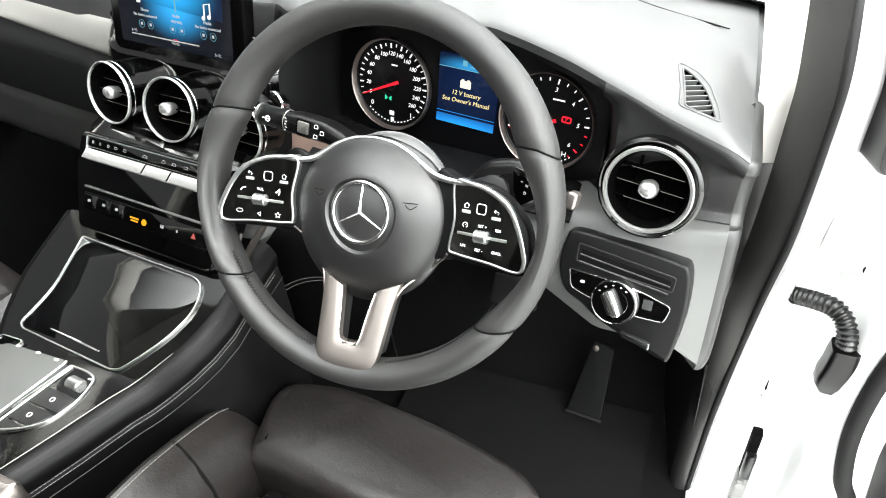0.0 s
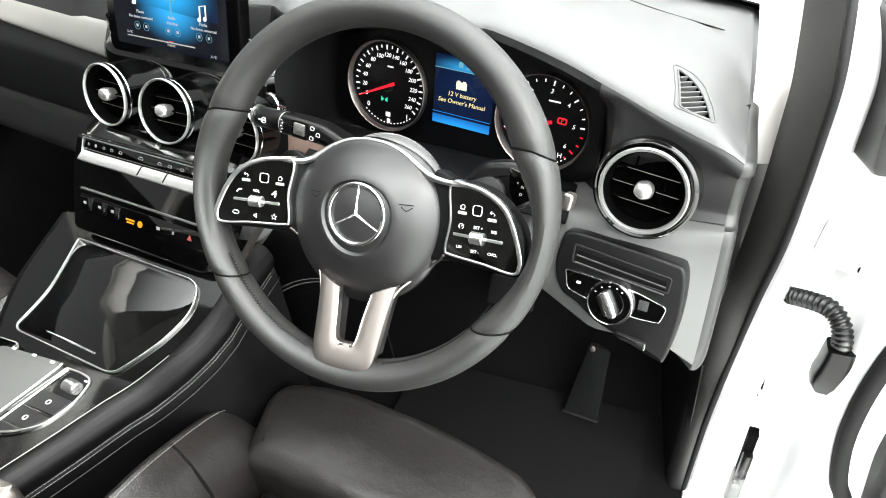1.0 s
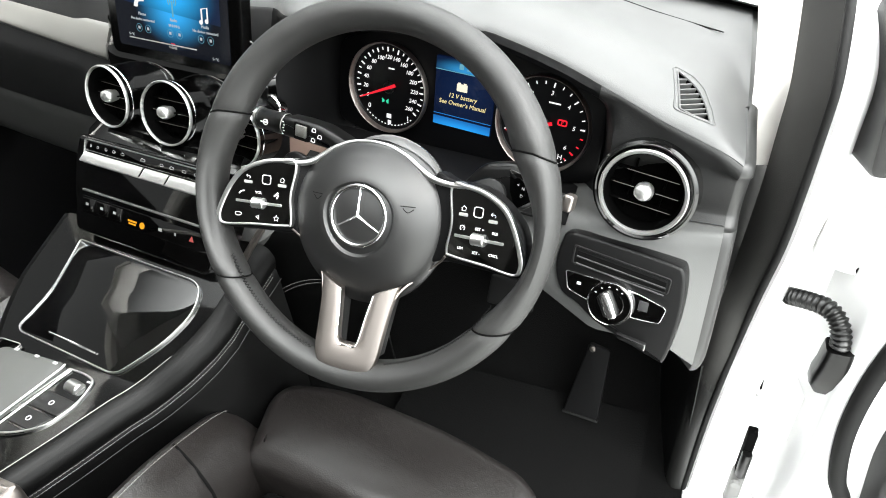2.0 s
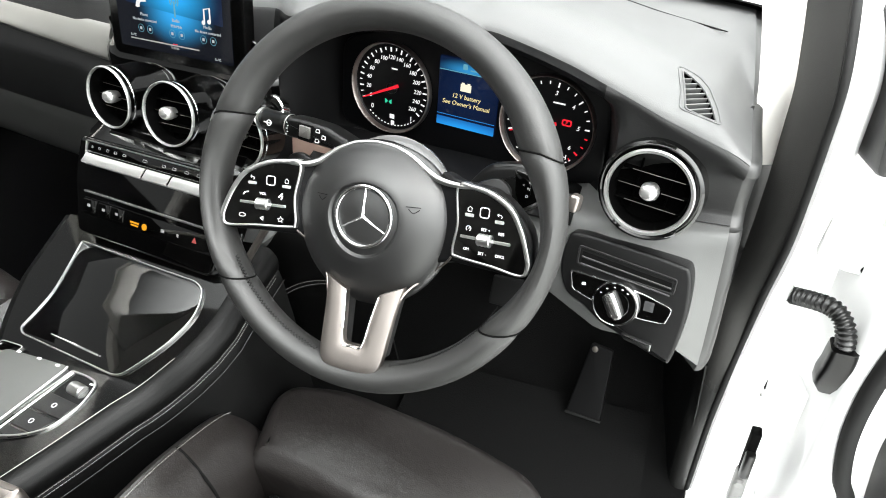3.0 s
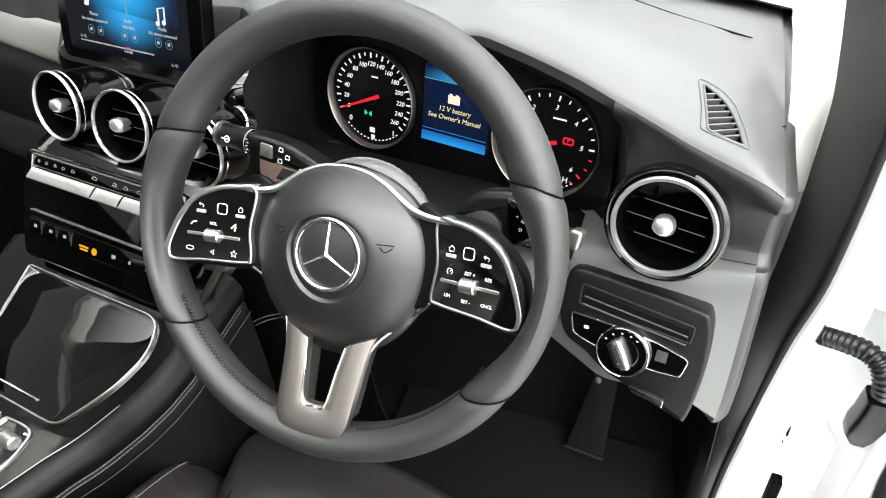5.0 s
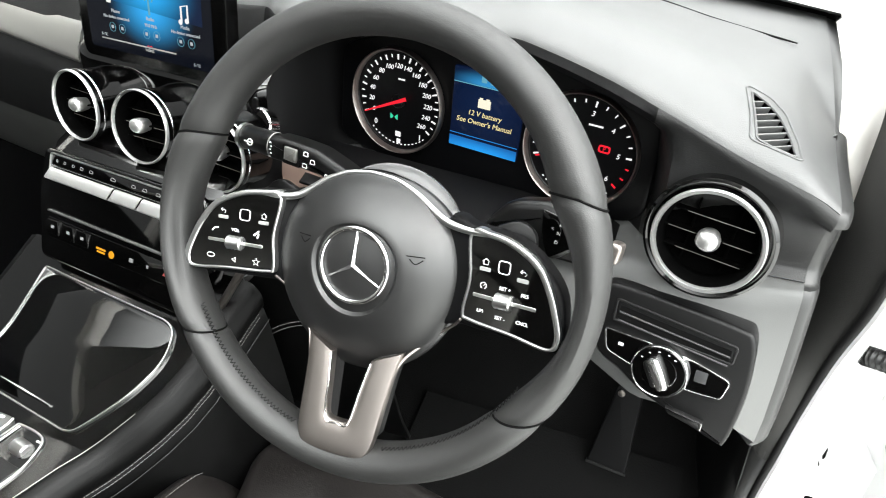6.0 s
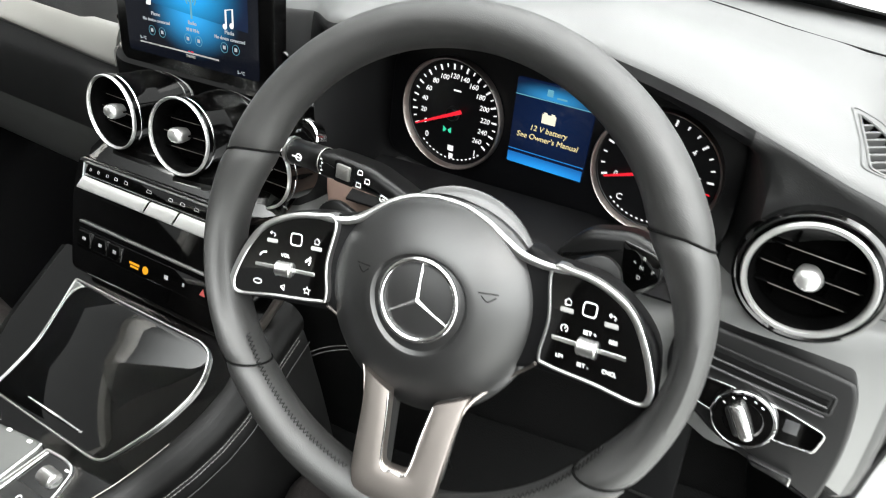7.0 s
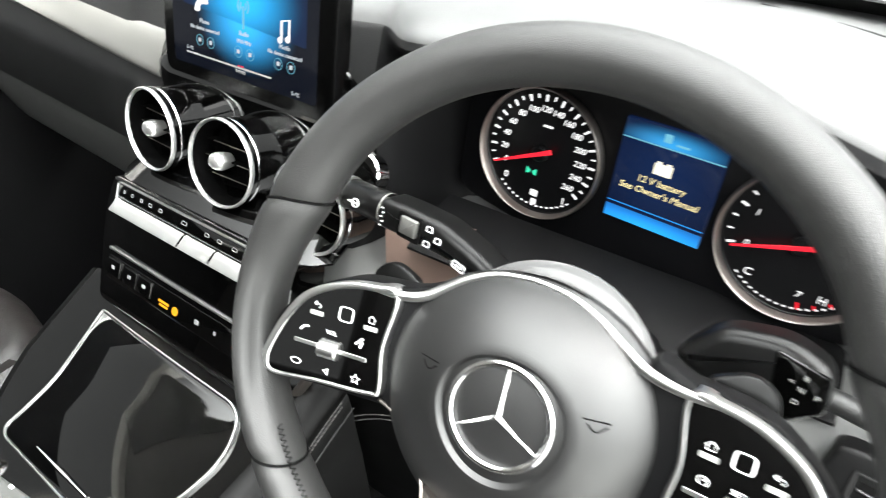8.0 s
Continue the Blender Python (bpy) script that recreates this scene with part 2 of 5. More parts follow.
def prism(poly, z0, z1, bevel=0.0, steps=2, bm=None, lift=None):
    """A plate over an outline, with its upper edge rounded. lift(x, y): added height."""
    bm = bm or bmesh.new()
    k = len(poly)
    rings = [(poly, z0)]
    if bevel:
        for j in range(steps + 1):
            a = j / steps * math.pi / 2
            rings.append((offset(poly, bevel * (1 - math.cos(a))), z1 - bevel + bevel * math.sin(a)))
    else:
        rings.append((poly, z1))
    vs, fs = [], []
    for ring, z in rings:
        vs += [(x, y, z + (lift(x, y) if lift else 0)) for x, y in ring]
    for i in range(len(rings) - 1):
        for j in range(k):
            fs.append((i * k + j, i * k + (j + 1) % k, (i + 1) * k + (j + 1) % k, (i + 1) * k + j))
    fs.append(tuple(range(k)))
    fs.append(tuple((len(rings) - 1) * k + j for j in range(k)))
    add(bm, vs, fs)
    return bm


def rim_plate(outer, inner, z0, z1, bevel=0.0, bm=None, lift=None):
    """A frame between two outlines of as many points."""
    bm = bm or bmesh.new()
    k = len(outer)
    b = bevel
    rings = [(outer, z0), (outer, z1 - b), (offset(outer, b * 0.3), z1 - b * 0.3), (offset(outer, b), z1), (offset(inner, -b), z1), (offset(inner, -b * 0.3), z1 - b * 0.3), (inner, z1 - b), (inner, z0)]
    vs, fs = [], []
    for ring, z in rings:
        vs += [(x, y, z + (lift(x, y) if lift else 0)) for x, y in ring]
    m = len(rings)
    for i in range(m):
        for j in range(k):
            fs.append((i * k + j, i * k + (j + 1) % k, ((i + 1) % m) * k + (j + 1) % k, ((i + 1) % m) * k + j))
    add(bm, vs, fs)
    return bm


def sweep(path, r, n=10, closed=False, flat=1.0, bm=None, up=None):
    """A tube along a line. r: a radius or one for each point; flat squeezes it across up."""
    bm = bm or bmesh.new()
    P = [Vector(p) for p in path]
    k = len(P)
    nrm = Vector(up) if up else None
    vs, fs = [], []
    for i in range(k):
        t = (P[(i + 1) % k] - P[i - 1]) if closed else (P[min(i + 1, k - 1)] - P[max(i - 1, 0)])
        t.normalize()
        if nrm is None:
            nrm = t.orthogonal().normalized()
        u = (nrm - t * nrm.dot(t)).normalized() if not up else (Vector(up) - t * Vector(up).dot(t)).normalized()
        nrm = u
        w = t.cross(u)
        rad = r[i] if hasattr(r, "__len__") else r
        for j in range(n):
            a = 2 * math.pi * j / n
            vs.append(P[i] + u * (math.cos(a) * rad * flat) + w * (math.sin(a) * rad))
    for i in range(k if closed else k - 1):
        for j in range(n):
            a, b = i * n, ((i + 1) % k) * n
            fs.append((a + j, a + (j + 1) % n, b + (j + 1) % n, b + j))
    if not closed:
        fs.append(tuple(range(n)))
        fs.append(tuple((k - 1) * n + j for j in range(n)))
    add(bm, vs, fs)
    return bm


def lathe(profile, n=32, bm=None, at=(0, 0, 0), squash=1.0):
    """A turned body about z, from rows of (radius, z)."""
    bm = bm or bmesh.new()
    vs, fs = [], []
    for r, z in profile:
        for j in range(n):
            a = 2 * math.pi * j / n
            vs.append((at[0] + r * math.cos(a), at[1] + r * math.sin(a) * squash, at[2] + z))
    for i in range(len(profile) - 1):
        for j in range(n):
            fs.append((i * n + j, i * n + (j + 1) % n, (i + 1) * n + (j + 1) % n, (i + 1) * n + j))
    add(bm, vs, fs)
    bmesh.ops.remove_doubles(bm, verts=bm.verts, dist=1e-6)
    return bm


def sheet(rows, bm=None, closed=False, thick=0.0):
    """A surface through rows of points; thick gives it a back."""
    bm = bm or bmesh.new()
    k = len(rows[0])
    vs = [v for row in rows for v in row]
    fs = []
    for i in range(len(rows) - 1):
        for j in range(k if closed else k - 1):
            fs.append((i * k + j, i * k + (j + 1) % k, (i + 1) * k + (j + 1) % k, (i + 1) * k + j))
    add(bm, vs, fs)
    if thick:
        bmesh.ops.recalc_face_normals(bm, faces=bm.faces)
        bmesh.ops.solidify(bm, geom=bm.faces, thickness=thick)
    return bm


def loft(rings, bm=None):
    """A body through closed rings, with its ends closed."""
    bm = bm or bmesh.new()
    k = len(rings[0])
    vs = [v for ring in rings for v in ring]
    fs = [(i * k + j, i * k + (j + 1) % k, (i + 1) * k + (j + 1) % k, (i + 1) * k + j) for i in range(len(rings) - 1) for j in range(k)]
    fs += [tuple(range(k)), tuple((len(rings) - 1) * k + j for j in range(k))]
    add(bm, vs, fs)
    return bm


def box(x0, x1, y0, y1, z0, z1, bevel=0.0, bm=None):
    r = min(bevel * 1.5, (x1 - x0) / 3, (y1 - y0) / 3)
    return prism(rounded([(x0, y0), (x1, y0), (x1, y1), (x0, y1)], r, 3), z0, z1, min(bevel, (z1 - z0) / 2), 2, bm)


def words(text, size, at=(0, 0, 0), turn=0.0, thick=0.0002, align="CENTER", shear=0.0):
    """Lettering in the built-in font, lying in the xy plane."""
    cu = bpy.data.curves.new("words", "FONT")
    cu.body, cu.size, cu.align_x, cu.align_y, cu.extrude, cu.resolution_u, cu.shear = text, size, align, "CENTER", thick, 3, shear
    ob = bpy.data.objects.new("words", cu)
    me = bpy.data.meshes.new_from_object(ob)
    bm = bmesh.new()
    bm.from_mesh(me)
    bm.transform(Matrix.Translation(at) @ Matrix.Rotation(radians(turn), 4, "Z"))
    bpy.data.objects.remove(ob)
    bpy.data.curves.remove(cu)
    bpy.data.meshes.remove(me)
    return bm


def joined(*bms):
    """Several bmeshes as one."""
    out = bmesh.new()
    for b in bms:
        me = bpy.data.meshes.new("join")
        b.to_mesh(me)
        b.free()
        out.from_mesh(me)
        bpy.data.meshes.remove(me)
    return out


def shifted(bm, m):
    bm.transform(m)
    return bm


def ellipse(cx, cy, rx, ry, n=40, a0=0.0, a1=360.0):
    if abs(a1 - a0 - 360) < 1e-6:
        return [(cx + rx * math.cos(2 * math.pi * i / n), cy + ry * math.sin(2 * math.pi * i / n)) for i in range(n)]
    return [(cx + rx * math.cos(radians(a0 + (a1 - a0) * i / n)), cy + ry * math.sin(radians(a0 + (a1 - a0) * i / n))) for i in range(n + 1)]


def lerp(keys, x):
    """Rows of (x, values...), eased between."""
    if x <= keys[0][0]:
        return keys[0][1]
    for (a, va), (b, vb) in zip(keys, keys[1:]):
        if x <= b:
            t = (x - a) / (b - a)
            t = t * t * (3 - 2 * t)
            return tuple(tuple(p * (1 - t) + q * t for p, q in zip(u, v)) for u, v in zip(va, vb))
    return keys[-1][1]


# ---- the cabin shell ----
ground = tagged(part("ground", box(-30, 30, -30, 30, -0.1, 0.0), mat("showroom_floor", (0.52, 0.52, 0.50), 0.35, mottle=0.15, spot=2)), "pale grey smooth floor under the car", "floor", kind="structure")

# floor pan, tunnel side and bulkhead
floor_rows = []
for x in np.linspace(-1.15, 0.40, 24):
    floor_rows.append([(x, y, z) for y, z in ((-1.9, 0.42), (-0.6, 0.40), (0.05, 0.39), (0.30, 0.39), (0.44, 0.43), (0.58, 0.56), (0.66, 0.75), (0.68, 0.95))])
tagged(part("floor", sheet(floor_rows, thick=0.01), CARPET), "black carpeted car floor rising to the bulkhead", "car floor", kind="structure")

# dashboard: cross-sections (y, z) from the windscreen over the edge and down the front
CL = ((.700, 1.115), (.56, 1.135), (.44, 1.160), (.33, 1.178), (.270, 1.180), (.246, 1.174), (.236, 1.160), (.232, 1.150), (.205, 1.090), (.200, 1.060), (.205, .990), (.225, .930), (.270, .840), (.36, .800))
CC = ((.705, 1.115), (.56, 1.135), (.44, 1.160), (.33, 1.176), (.280, 1.176), (.262, 1.170), (.252, 1.160), (.245, 1.150), (.215, 1.100), (.190, 1.050), (.165, .980), (.140, .930), (.120, .880), (.30, .820))
CH = ((.690, 1.112), (.56, 1.125), (.44, 1.148), (.32, 1.172), (.235, 1.180), (.205, 1.175), (.196, 1.168), (.202, 1.160), (.290, 1.150), (.300, 1.060), (.285, .995), (.205, .978), (.165, .930), (.26, .850))
DASH = [(-1.12, CL), (-.56, CL), (-.50, CC), (-.24, CC), (-.165, CH), (.06, CH)]


def right_section(x):
    """The cross-section right of the dials: the edge falls steadily towards the door."""
    def at(*keys):
        return float(np.interp(x, [k[0] for k in keys], [k[1] for k in keys]))
    yc = at((.06, .216), (.12, .205), (.31, .157), (.325, .156))
    zc = at((.06, 1.160), (.10, 1.150), (.15, 1.136), (.20, 1.118), (.25, 1.099), (.29, 1.0865), (.31, 1.080), (.325, 1.070))
    crown, shoulder = at((.25, .019), (.295, .0135), (.325, .004)), at((.30, .0085), (.325, .003))
    deep = at((.172, 1), (.205, 0))
    return [(at((.06, .69), (.215, .64), (.325, .56)), 1.111), (at((.06, .56), (.325, .46)), at((.06, 1.125), (.20, 1.114), (.325, 1.106))),
            (at((.06, .44), (.20, .40), (.325, .37)), at((.06, 1.150), (.15, 1.138), (.20, 1.128), (.25, 1.121), (.295, 1.110), (.325, 1.098))),
            (at((.06, .32), (.20, .285), (.25, .26), (.325, .25)), at((.06, 1.178), (.15, 1.158), (.20, 1.142), (.25, 1.126), (.295, 1.106), (.325, 1.078))),
            (yc + at((.25, .045), (.325, .035)), zc + crown), (yc + .011, zc + shoulder), (yc, zc), (yc - .002 + .006 * deep, zc - .011),
            (.172 + .118 * deep, min(1.050 + .10 * deep, zc - .018)), (.190 + .110 * deep, min(1.004 + .056 * deep, zc - .037)),
            (at((.06, .285), (.17, .23), (.21, .181)), at((.06, .995), (.21, .988))), (at((.06, .205), (.21, .153), (.325, .163)), at((.06, .978), (.21, .967))),
            (at((.06, .165), (.21, .120), (.29, .128), (.325, .150)), at((.06, .930), (.21, .866), (.29, .856), (.325, .815))), (at((.06, .26), (.325, .246)), at((.06, .85), (.29, .85), (.325, .735)))]


xs = sorted(set([round(v, 4) for v in np.concatenate([np.linspace(-1.12, -.56, 8), np.linspace(-.56, .325, 90)])]))


def dash_rows(i0, i1, fine=4):
    rows = []
    for x in xs:
        k = min(1.0, max(0.0, (x + .08) / .14))
        k = k * k * (3 - 2 * k)
        pts = [(a * (1 - k) + c * k, b * (1 - k) + d * k) for (a, b), (c, d) in zip(lerp(DASH, x), right_section(max(x, .06)))]
        sec = curve(pts, fine)[i0 * fine:i1 * fine + 1]
        away = max(0.0, -.52 - x)
        rows.append([(x, y + .12 * away, z + .07 * away) for y, z in sec])
    return rows


dashboard = thing("dashboard", "black soft-grained car dashboard, its top coloured pale as if lit", "dashboard", Matrix.Translation((0, .2, .85)))
base = Matrix.Translation((0, -.2, -.85))
top_pad = part("top_pad", shifted(sheet(dash_rows(0, 6), thick=-0.003), base), SOFT, dashboard, "grained soft top skin, paled as if lit")
front = part("front_panel", shifted(sheet(dash_rows(6, 10), thick=-0.003), base), FACE, dashboard, "skin darkened as in shade, with a matt black hood round the dials")
front.data.materials.append(LINING)
for poly in front.data.polygons:
    poly.material_index = 1 if -.236 < poly.center.x < .186 else 0
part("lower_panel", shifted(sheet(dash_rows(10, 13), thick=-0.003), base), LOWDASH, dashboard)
# the closed right end of the dashboard: lower panel's plastic, shade put into a darker base
sec = curve(right_section(.325), 4)
end = bmesh.new()
ends = [[(x, .30 + (y - .30) * ky, .95 + (z - .95) * kz) for y, z in sec] for x, ky, kz in ((.325, 1, 1), (.3295, .995, .997), (.3335, .975, .988), (.3365, .94, .974), (.338, .90, .96))]
sheet(ends, end)
add(end, ends[-1], [tuple(range(len(sec)))])
part("end_cap", shifted(end, base), mat("shaded_lower_plastic", (0.0150, 0.0152, 0.0150), 0.42, grain=0.15, size=1000), dashboard, "grey plastic end cap, darkened as in shade")
# silver decor strip on the passenger side
strip_rows = []
for x in np.linspace(-1.10, -.487, 20):
    away = max(0.0, -.49 - x)
    strip_rows.append([(x, y + .12 * away, z + .07 * away + f * .06 * away) for y, z, f in curve([(.223, 1.135, .2), (.217, 1.131, .2), (.206, 1.116, .4), (.197, 1.098, 1), (.200, 1.092, 1)], 3)])
part("decor_strip", shifted(sheet(strip_rows, thick=0.004), base), SILVER, dashboard, "brushed silver decor strip")
# long defroster slot in the top pad
slot = curve([(.02, .625, 1.121), (.119, .552, 1.121), (.207, .474, 1.1185), (.292, .413, 1.116)], 8)
part("defroster_slot", shifted(sweep(slot, [.0012 + .0022 * math.sin(math.pi * i / (len(slot) - 1)) for i in range(len(slot))], 8, flat=.5, up=(0, 0, 1)), base), SEAM, dashboard, "narrow dark defroster slot")

# corner vent in the dashboard's shoulder
CV = facing((.272, .212, 1.113), (.236, -.265, .934))
corner_vent = thing("corner_vent", "small grey triangular demister grille with dark gaps", "air vent", CV)
cvo = curve(rounded([(.0030, .0430), (.0075, .0415), (.0190, .0270), (.0200, .0078), (.0085, -.0235), (-.0025, -.0425), (-.0070, -.0430), (-.0305, -.0150), (-.0315, -.0100), (-.0157, .0122), (-.0005, .0410)], .005, 3), 1, True)
cvi = rounded([(.0025, .0342), (.0080, .0201), (.0095, .0043), (.0032, -.0169), (-.0072, -.0376), (-.0176, -.0263), (-.0255, -.0138), (-.0101, .0113)], [.002, .006, .008, .008, .002, .004, .003, .01], 3)
bpy.context.view_layer.update()
into = top_pad.matrix_world.inverted() @ CV


def on_skin(x, y):
    """Height of the dashboard's skin over the grille's plane."""
    hit, place, _, _ = top_pad.ray_cast(into @ Vector((x, y, .06)), into.to_3x3() @ Vector((0, 0, -1)))
    return (into.inverted() @ place).z if hit else 0.0


def laid(bm):
    for v in bm.verts:
        v.co.z += on_skin(v.co.x, v.co.y)
    return bm


def chord(poly, y, slope):
    """Where the line through (0, y) with that slope crosses an outline."""
    out = []
    for (ax, ay), (bx, by) in zip(poly, poly[1:] + poly[:1]):
        fa, fb = ay - y - slope * ax, by - y - slope * bx
        if fa * fb < 0:
            out.append(ax + (bx - ax) * fa / (fa - fb))
    return min(out), max(out)


slats = []
for i in range(8):
    yy = .0235 - i * .0071
    x0, x1 = chord(cvi, yy, -.11)
    cx = (x0 + x1) / 2
    slats.append(laid(shifted(box(-(x1 - x0) / 2, (x1 - x0) / 2, -.0008, .0008, -.006, .0002, .0004), Matrix.Translation((cx, yy - .11 * cx, 0)) @ Matrix.Rotation(-.11, 4, "Z"))))
frame_bm = laid(sweep([(x, y, .0) for x, y in offset(cvo, .0012)], .0010, 8, True))
sill_bm = laid(sweep([(x, y, .0002) for x, y in offset(cvi, -.0006)], .0011, 6, True))
well = sheet([[(x, y, z + on_skin(x, y)) for x, y in offset(cvi, d)] for z, d in ((-.0004, -.0004), (-.006, -.0002), (-.030, .002))], closed=True)
add(well, [(x, y, -.030 + on_skin(x, y)) for x, y in offset(cvi, .002)], [tuple(range(len(cvi)))])
cut(top_pad, shifted(prism(offset(cvi, -.0010), -.05, .03), top_pad.matrix_world.inverted() @ CV))
part("well", well, VENTBLACK, corner_vent, "dark opening")
part("frame", frame_bm, SOFT, corner_vent)
part("sill", sill_bm, SOFT, corner_vent)
for slat in slats:
    part("slat", slat, SOFT, corner_vent)

# windscreen with its black border, roof and sides
screen_rows = []
for x in np.linspace(-1.10, .36, 16):
    u = (x + .37) / .74
    y0 = .80 - .30 * u * u
    screen_rows.append([(x, y0, 1.118), (x * .97, y0 - .40, 1.30), (x * .93, y0 - .80, 1.47)])
windscreen = thing("windscreen", "raked clear windscreen with a black lower border", "windscreen", Matrix.Translation((0, .6, 1.1)))
wbase = Matrix.Translation((0, -.6, -1.1))
pane = part("pane", shifted(sheet(screen_rows, thick=.004), wbase), GLASS, windscreen)
pane.visible_shadow = False
low_edge = curve([(-.9, .66, 1.116), (-.37, .79, 1.118), (.10, .66, 1.117), (.244, .599, 1.112), (.309, .572, 1.105), (.366, .541, 1.099)], 8)
high_edge = curve([(-.9, .60, 1.144), (-.37, .73, 1.146), (.13, .60, 1.140), (.278, .541, 1.128), (.353, .493, 1.124), (.40, .455, 1.122)], 8)
part("border", shifted(sheet([low_edge, high_edge], thick=.003), wbase), mat("black_glass_border", (0.0100, 0.0100, 0.0100), .15), windscreen, "black printed border")
cowl = curve([(-.9, .72, 1.13), (-.37, .86, 1.13), (.1, .82, 1.13), (.35, .62, 1.14), (.46, .52, 1.14)], 8)
tagged(part("bonnet", sheet([[Vector(p) for p in cowl], [Vector(p) + Vector((.02, .25, .02)) for p in cowl], [Vector(p) + Vector((.02, .9, -.10)) for p in cowl]], thick=.01), PAINT), "white painted bonnet in front of the windscreen", "bonnet", kind="structure")

# unseen roof lining, left open in the middle to let light down on the wheel


def roof_z(x, y):
    u = (x + .37) / .71
    return 1.55 - .05 * u * u - .10 * max(0, y + .15)


def roof_piece(name, x0, x1, y0, y1, label):
    rows = [[(x, y, roof_z(x, y)) for y in np.linspace(y0, y1, 8)] for x in np.linspace(x0, x1, 8)]
    return tagged(part(name, sheet(rows, thick=.03), HEADLINER), label, "car roof", kind="structure")


roof_piece("roof_header", -1.08, .34, .02, -.04, "pale grey cloth roof lining above the windscreen")
roof_piece("roof_rail_left", -1.08, -.32, -.04, -2.2, "pale grey cloth roof lining on the passenger side")
roof_piece("roof_rail_right", .28, .34, -.04, -2.2, "pale grey cloth roof lining on the driver's side")
roof_piece("roof_rear", -.32, .28, -.75, -2.2, "pale grey cloth roof lining at the rear")
# passenger side: door with an open window line
side = Matrix(((0, 0, 1, 0), (1, 0, 0, 0), (0, 1, 0, 0), (0, 0, 0, 1)))
for n, poly in (("passenger_door_lower", [(-2.2, .40), (.74, .40), (.74, 1.16), (.40, 1.12), (-2.2, 1.10)]), ("passenger_pillar_front", [(.74, 1.16), (.40, 1.12), (-.02, 1.44), (-.02, 1.52), (.10, 1.50)]), ("passenger_pillar_middle", [(-.58, 1.0), (-.72, 1.0), (-.72, 1.52), (-.58, 1.52)]), ("passenger_pillar_rear", [(-1.55, 1.0), (-2.2, 1.0), (-2.2, 1.52), (-1.75, 1.52)]), ("passenger_rail", [(-.02, 1.43), (-.02, 1.53), (-2.2, 1.53), (-2.2, 1.43)])):
    pale = "door" not in n
    tagged(part(n, shifted(prism(poly, -.03, .03, .006), Matrix.Translation((-1.11, 0, 0)) @ side), PALETRIM if pale else LINING), "pale cloth-covered trim on the passenger side" if pale else "dark padded inner side of the passenger door", "pillar trim" if pale else "car door", kind="structure")
for n, poly in (("rear_side", [(-2.2, .40), (-.86, .40), (-.80, 1.0), (-.84, 1.52), (-2.2, 1.52)]),):
    tagged(part(n, shifted(prism(poly, -.03, .03, .006), Matrix.Translation((.38, 0, 0)) @ side), FACE), "dark padded side behind the driver's door", "car side", kind="structure")
tagged(part("rear_bulkhead", box(-1.1, .38, -2.2, -2.1, .4, 1.12, .02), FACE), "dark rear end of the cabin", "wall", kind="structure")

# plain outer skin that closes the car off the view
for n, b in (("outer_side", box(-1.20, -1.145, -2.2, 1.2, .20, 1.10, .02)), ("outer_tail", box(-1.20, .44, -2.27, -2.205, .20, 1.10, .02)), ("outer_quarter", box(.415, .46, -2.2, -1.0, .20, 1.05, .02)), ("underbody", box(-1.14, .40, -2.2, 1.2, .20, .375, .02))):
    tagged(part(n, b, PAINT if n != "underbody" else HARD), "plain white outer panel of the car" if n != "underbody" else "plain dark underbody of the car", "car body", kind="structure")

# ---- the driver's door opening ----
SEAL_IN = [(.372, .470, 1.190), (.371, .392, 1.150), (.370, .345, 1.122), (.370, .315, 1.092), (.368, .300, 1.050), (.366, .288, .995), (.363, .286, .93), (.360, .294, .861), (.353, .280, .800), (.347, .300, .690), (.347, .305, .60), (.347, .31, .36)]
SEAL_OUT = [(.392, .330, 1.240), (.391, .262, 1.196), (.390, .222, 1.167), (.390, .200, 1.135), (.390, .199, 1.084), (.390, .203, 1.021), (.390, .216, .950), (.389, .255, .850), (.384, .270, .750), (.378, .268, .669), (.376, .285, .56), (.374, .300, .36)]
si, so = curve(SEAL_IN, 6), curve(SEAL_OUT, 6)
seal_rows = []
for a, b in zip(si, so):
    a, b = Vector(a), Vector(b)
    seal_rows.append([a + (b - a) * t + Vector((-.35, -.9, 0)) * (.010 * math.sin(math.pi * min(1, t * 1.08)) if t < .92 else -.004) for t in (0, .06, .15, .3, .45, .6, .75, .84, .9, .93, .96, 1.0)])
body = thing("door_frame", "white painted door opening of the car body", "car body", Matrix.Translation((.4, .3, .3)), kind="structure")
bb = Matrix.Translation((-.4, -.3, -.3))
upper = [r for r in seal_rows if r[0].z > .67]
lower = [r for r in seal_rows if r[0].z <= .69]
part("door_seal", shifted(sheet(upper, thick=.004), bb), SEALGREY, body, "wide dark grey rubber door seal")
part("sill_trim", shifted(sheet(lower, thick=.004), bb), GREYTRIM, body, "dark grey plastic sill trim under the seal")
part("seal_bead", shifted(sweep([Vector(p) + Vector((-.002, -.003, 0)) for p in so], .0042, 10), bb), RUBBER, body, "round black edge bead")
# white pillar face from the seal outwards, then back to the hinge recess
pil = []
for p in so:
    p = Vector(p)
    pil.append([p + Vector(d) for d in ((-.004, .004, 0), (.006, -.004, 0), (.020, .004, 0), (.034, .030, 0), (.046, .075, 0), (.060, .090, 0), (.10, .100, 0), (.14, .16, 0))])
part("pillar", shifted(sheet(pil, thick=.003), bb), PAINT, body, "white painted hinge pillar")
part("sill", shifted(box(.365, .50, -1.4, .40, .26, .40, .025), bb), PAINT, body, "white painted sill")
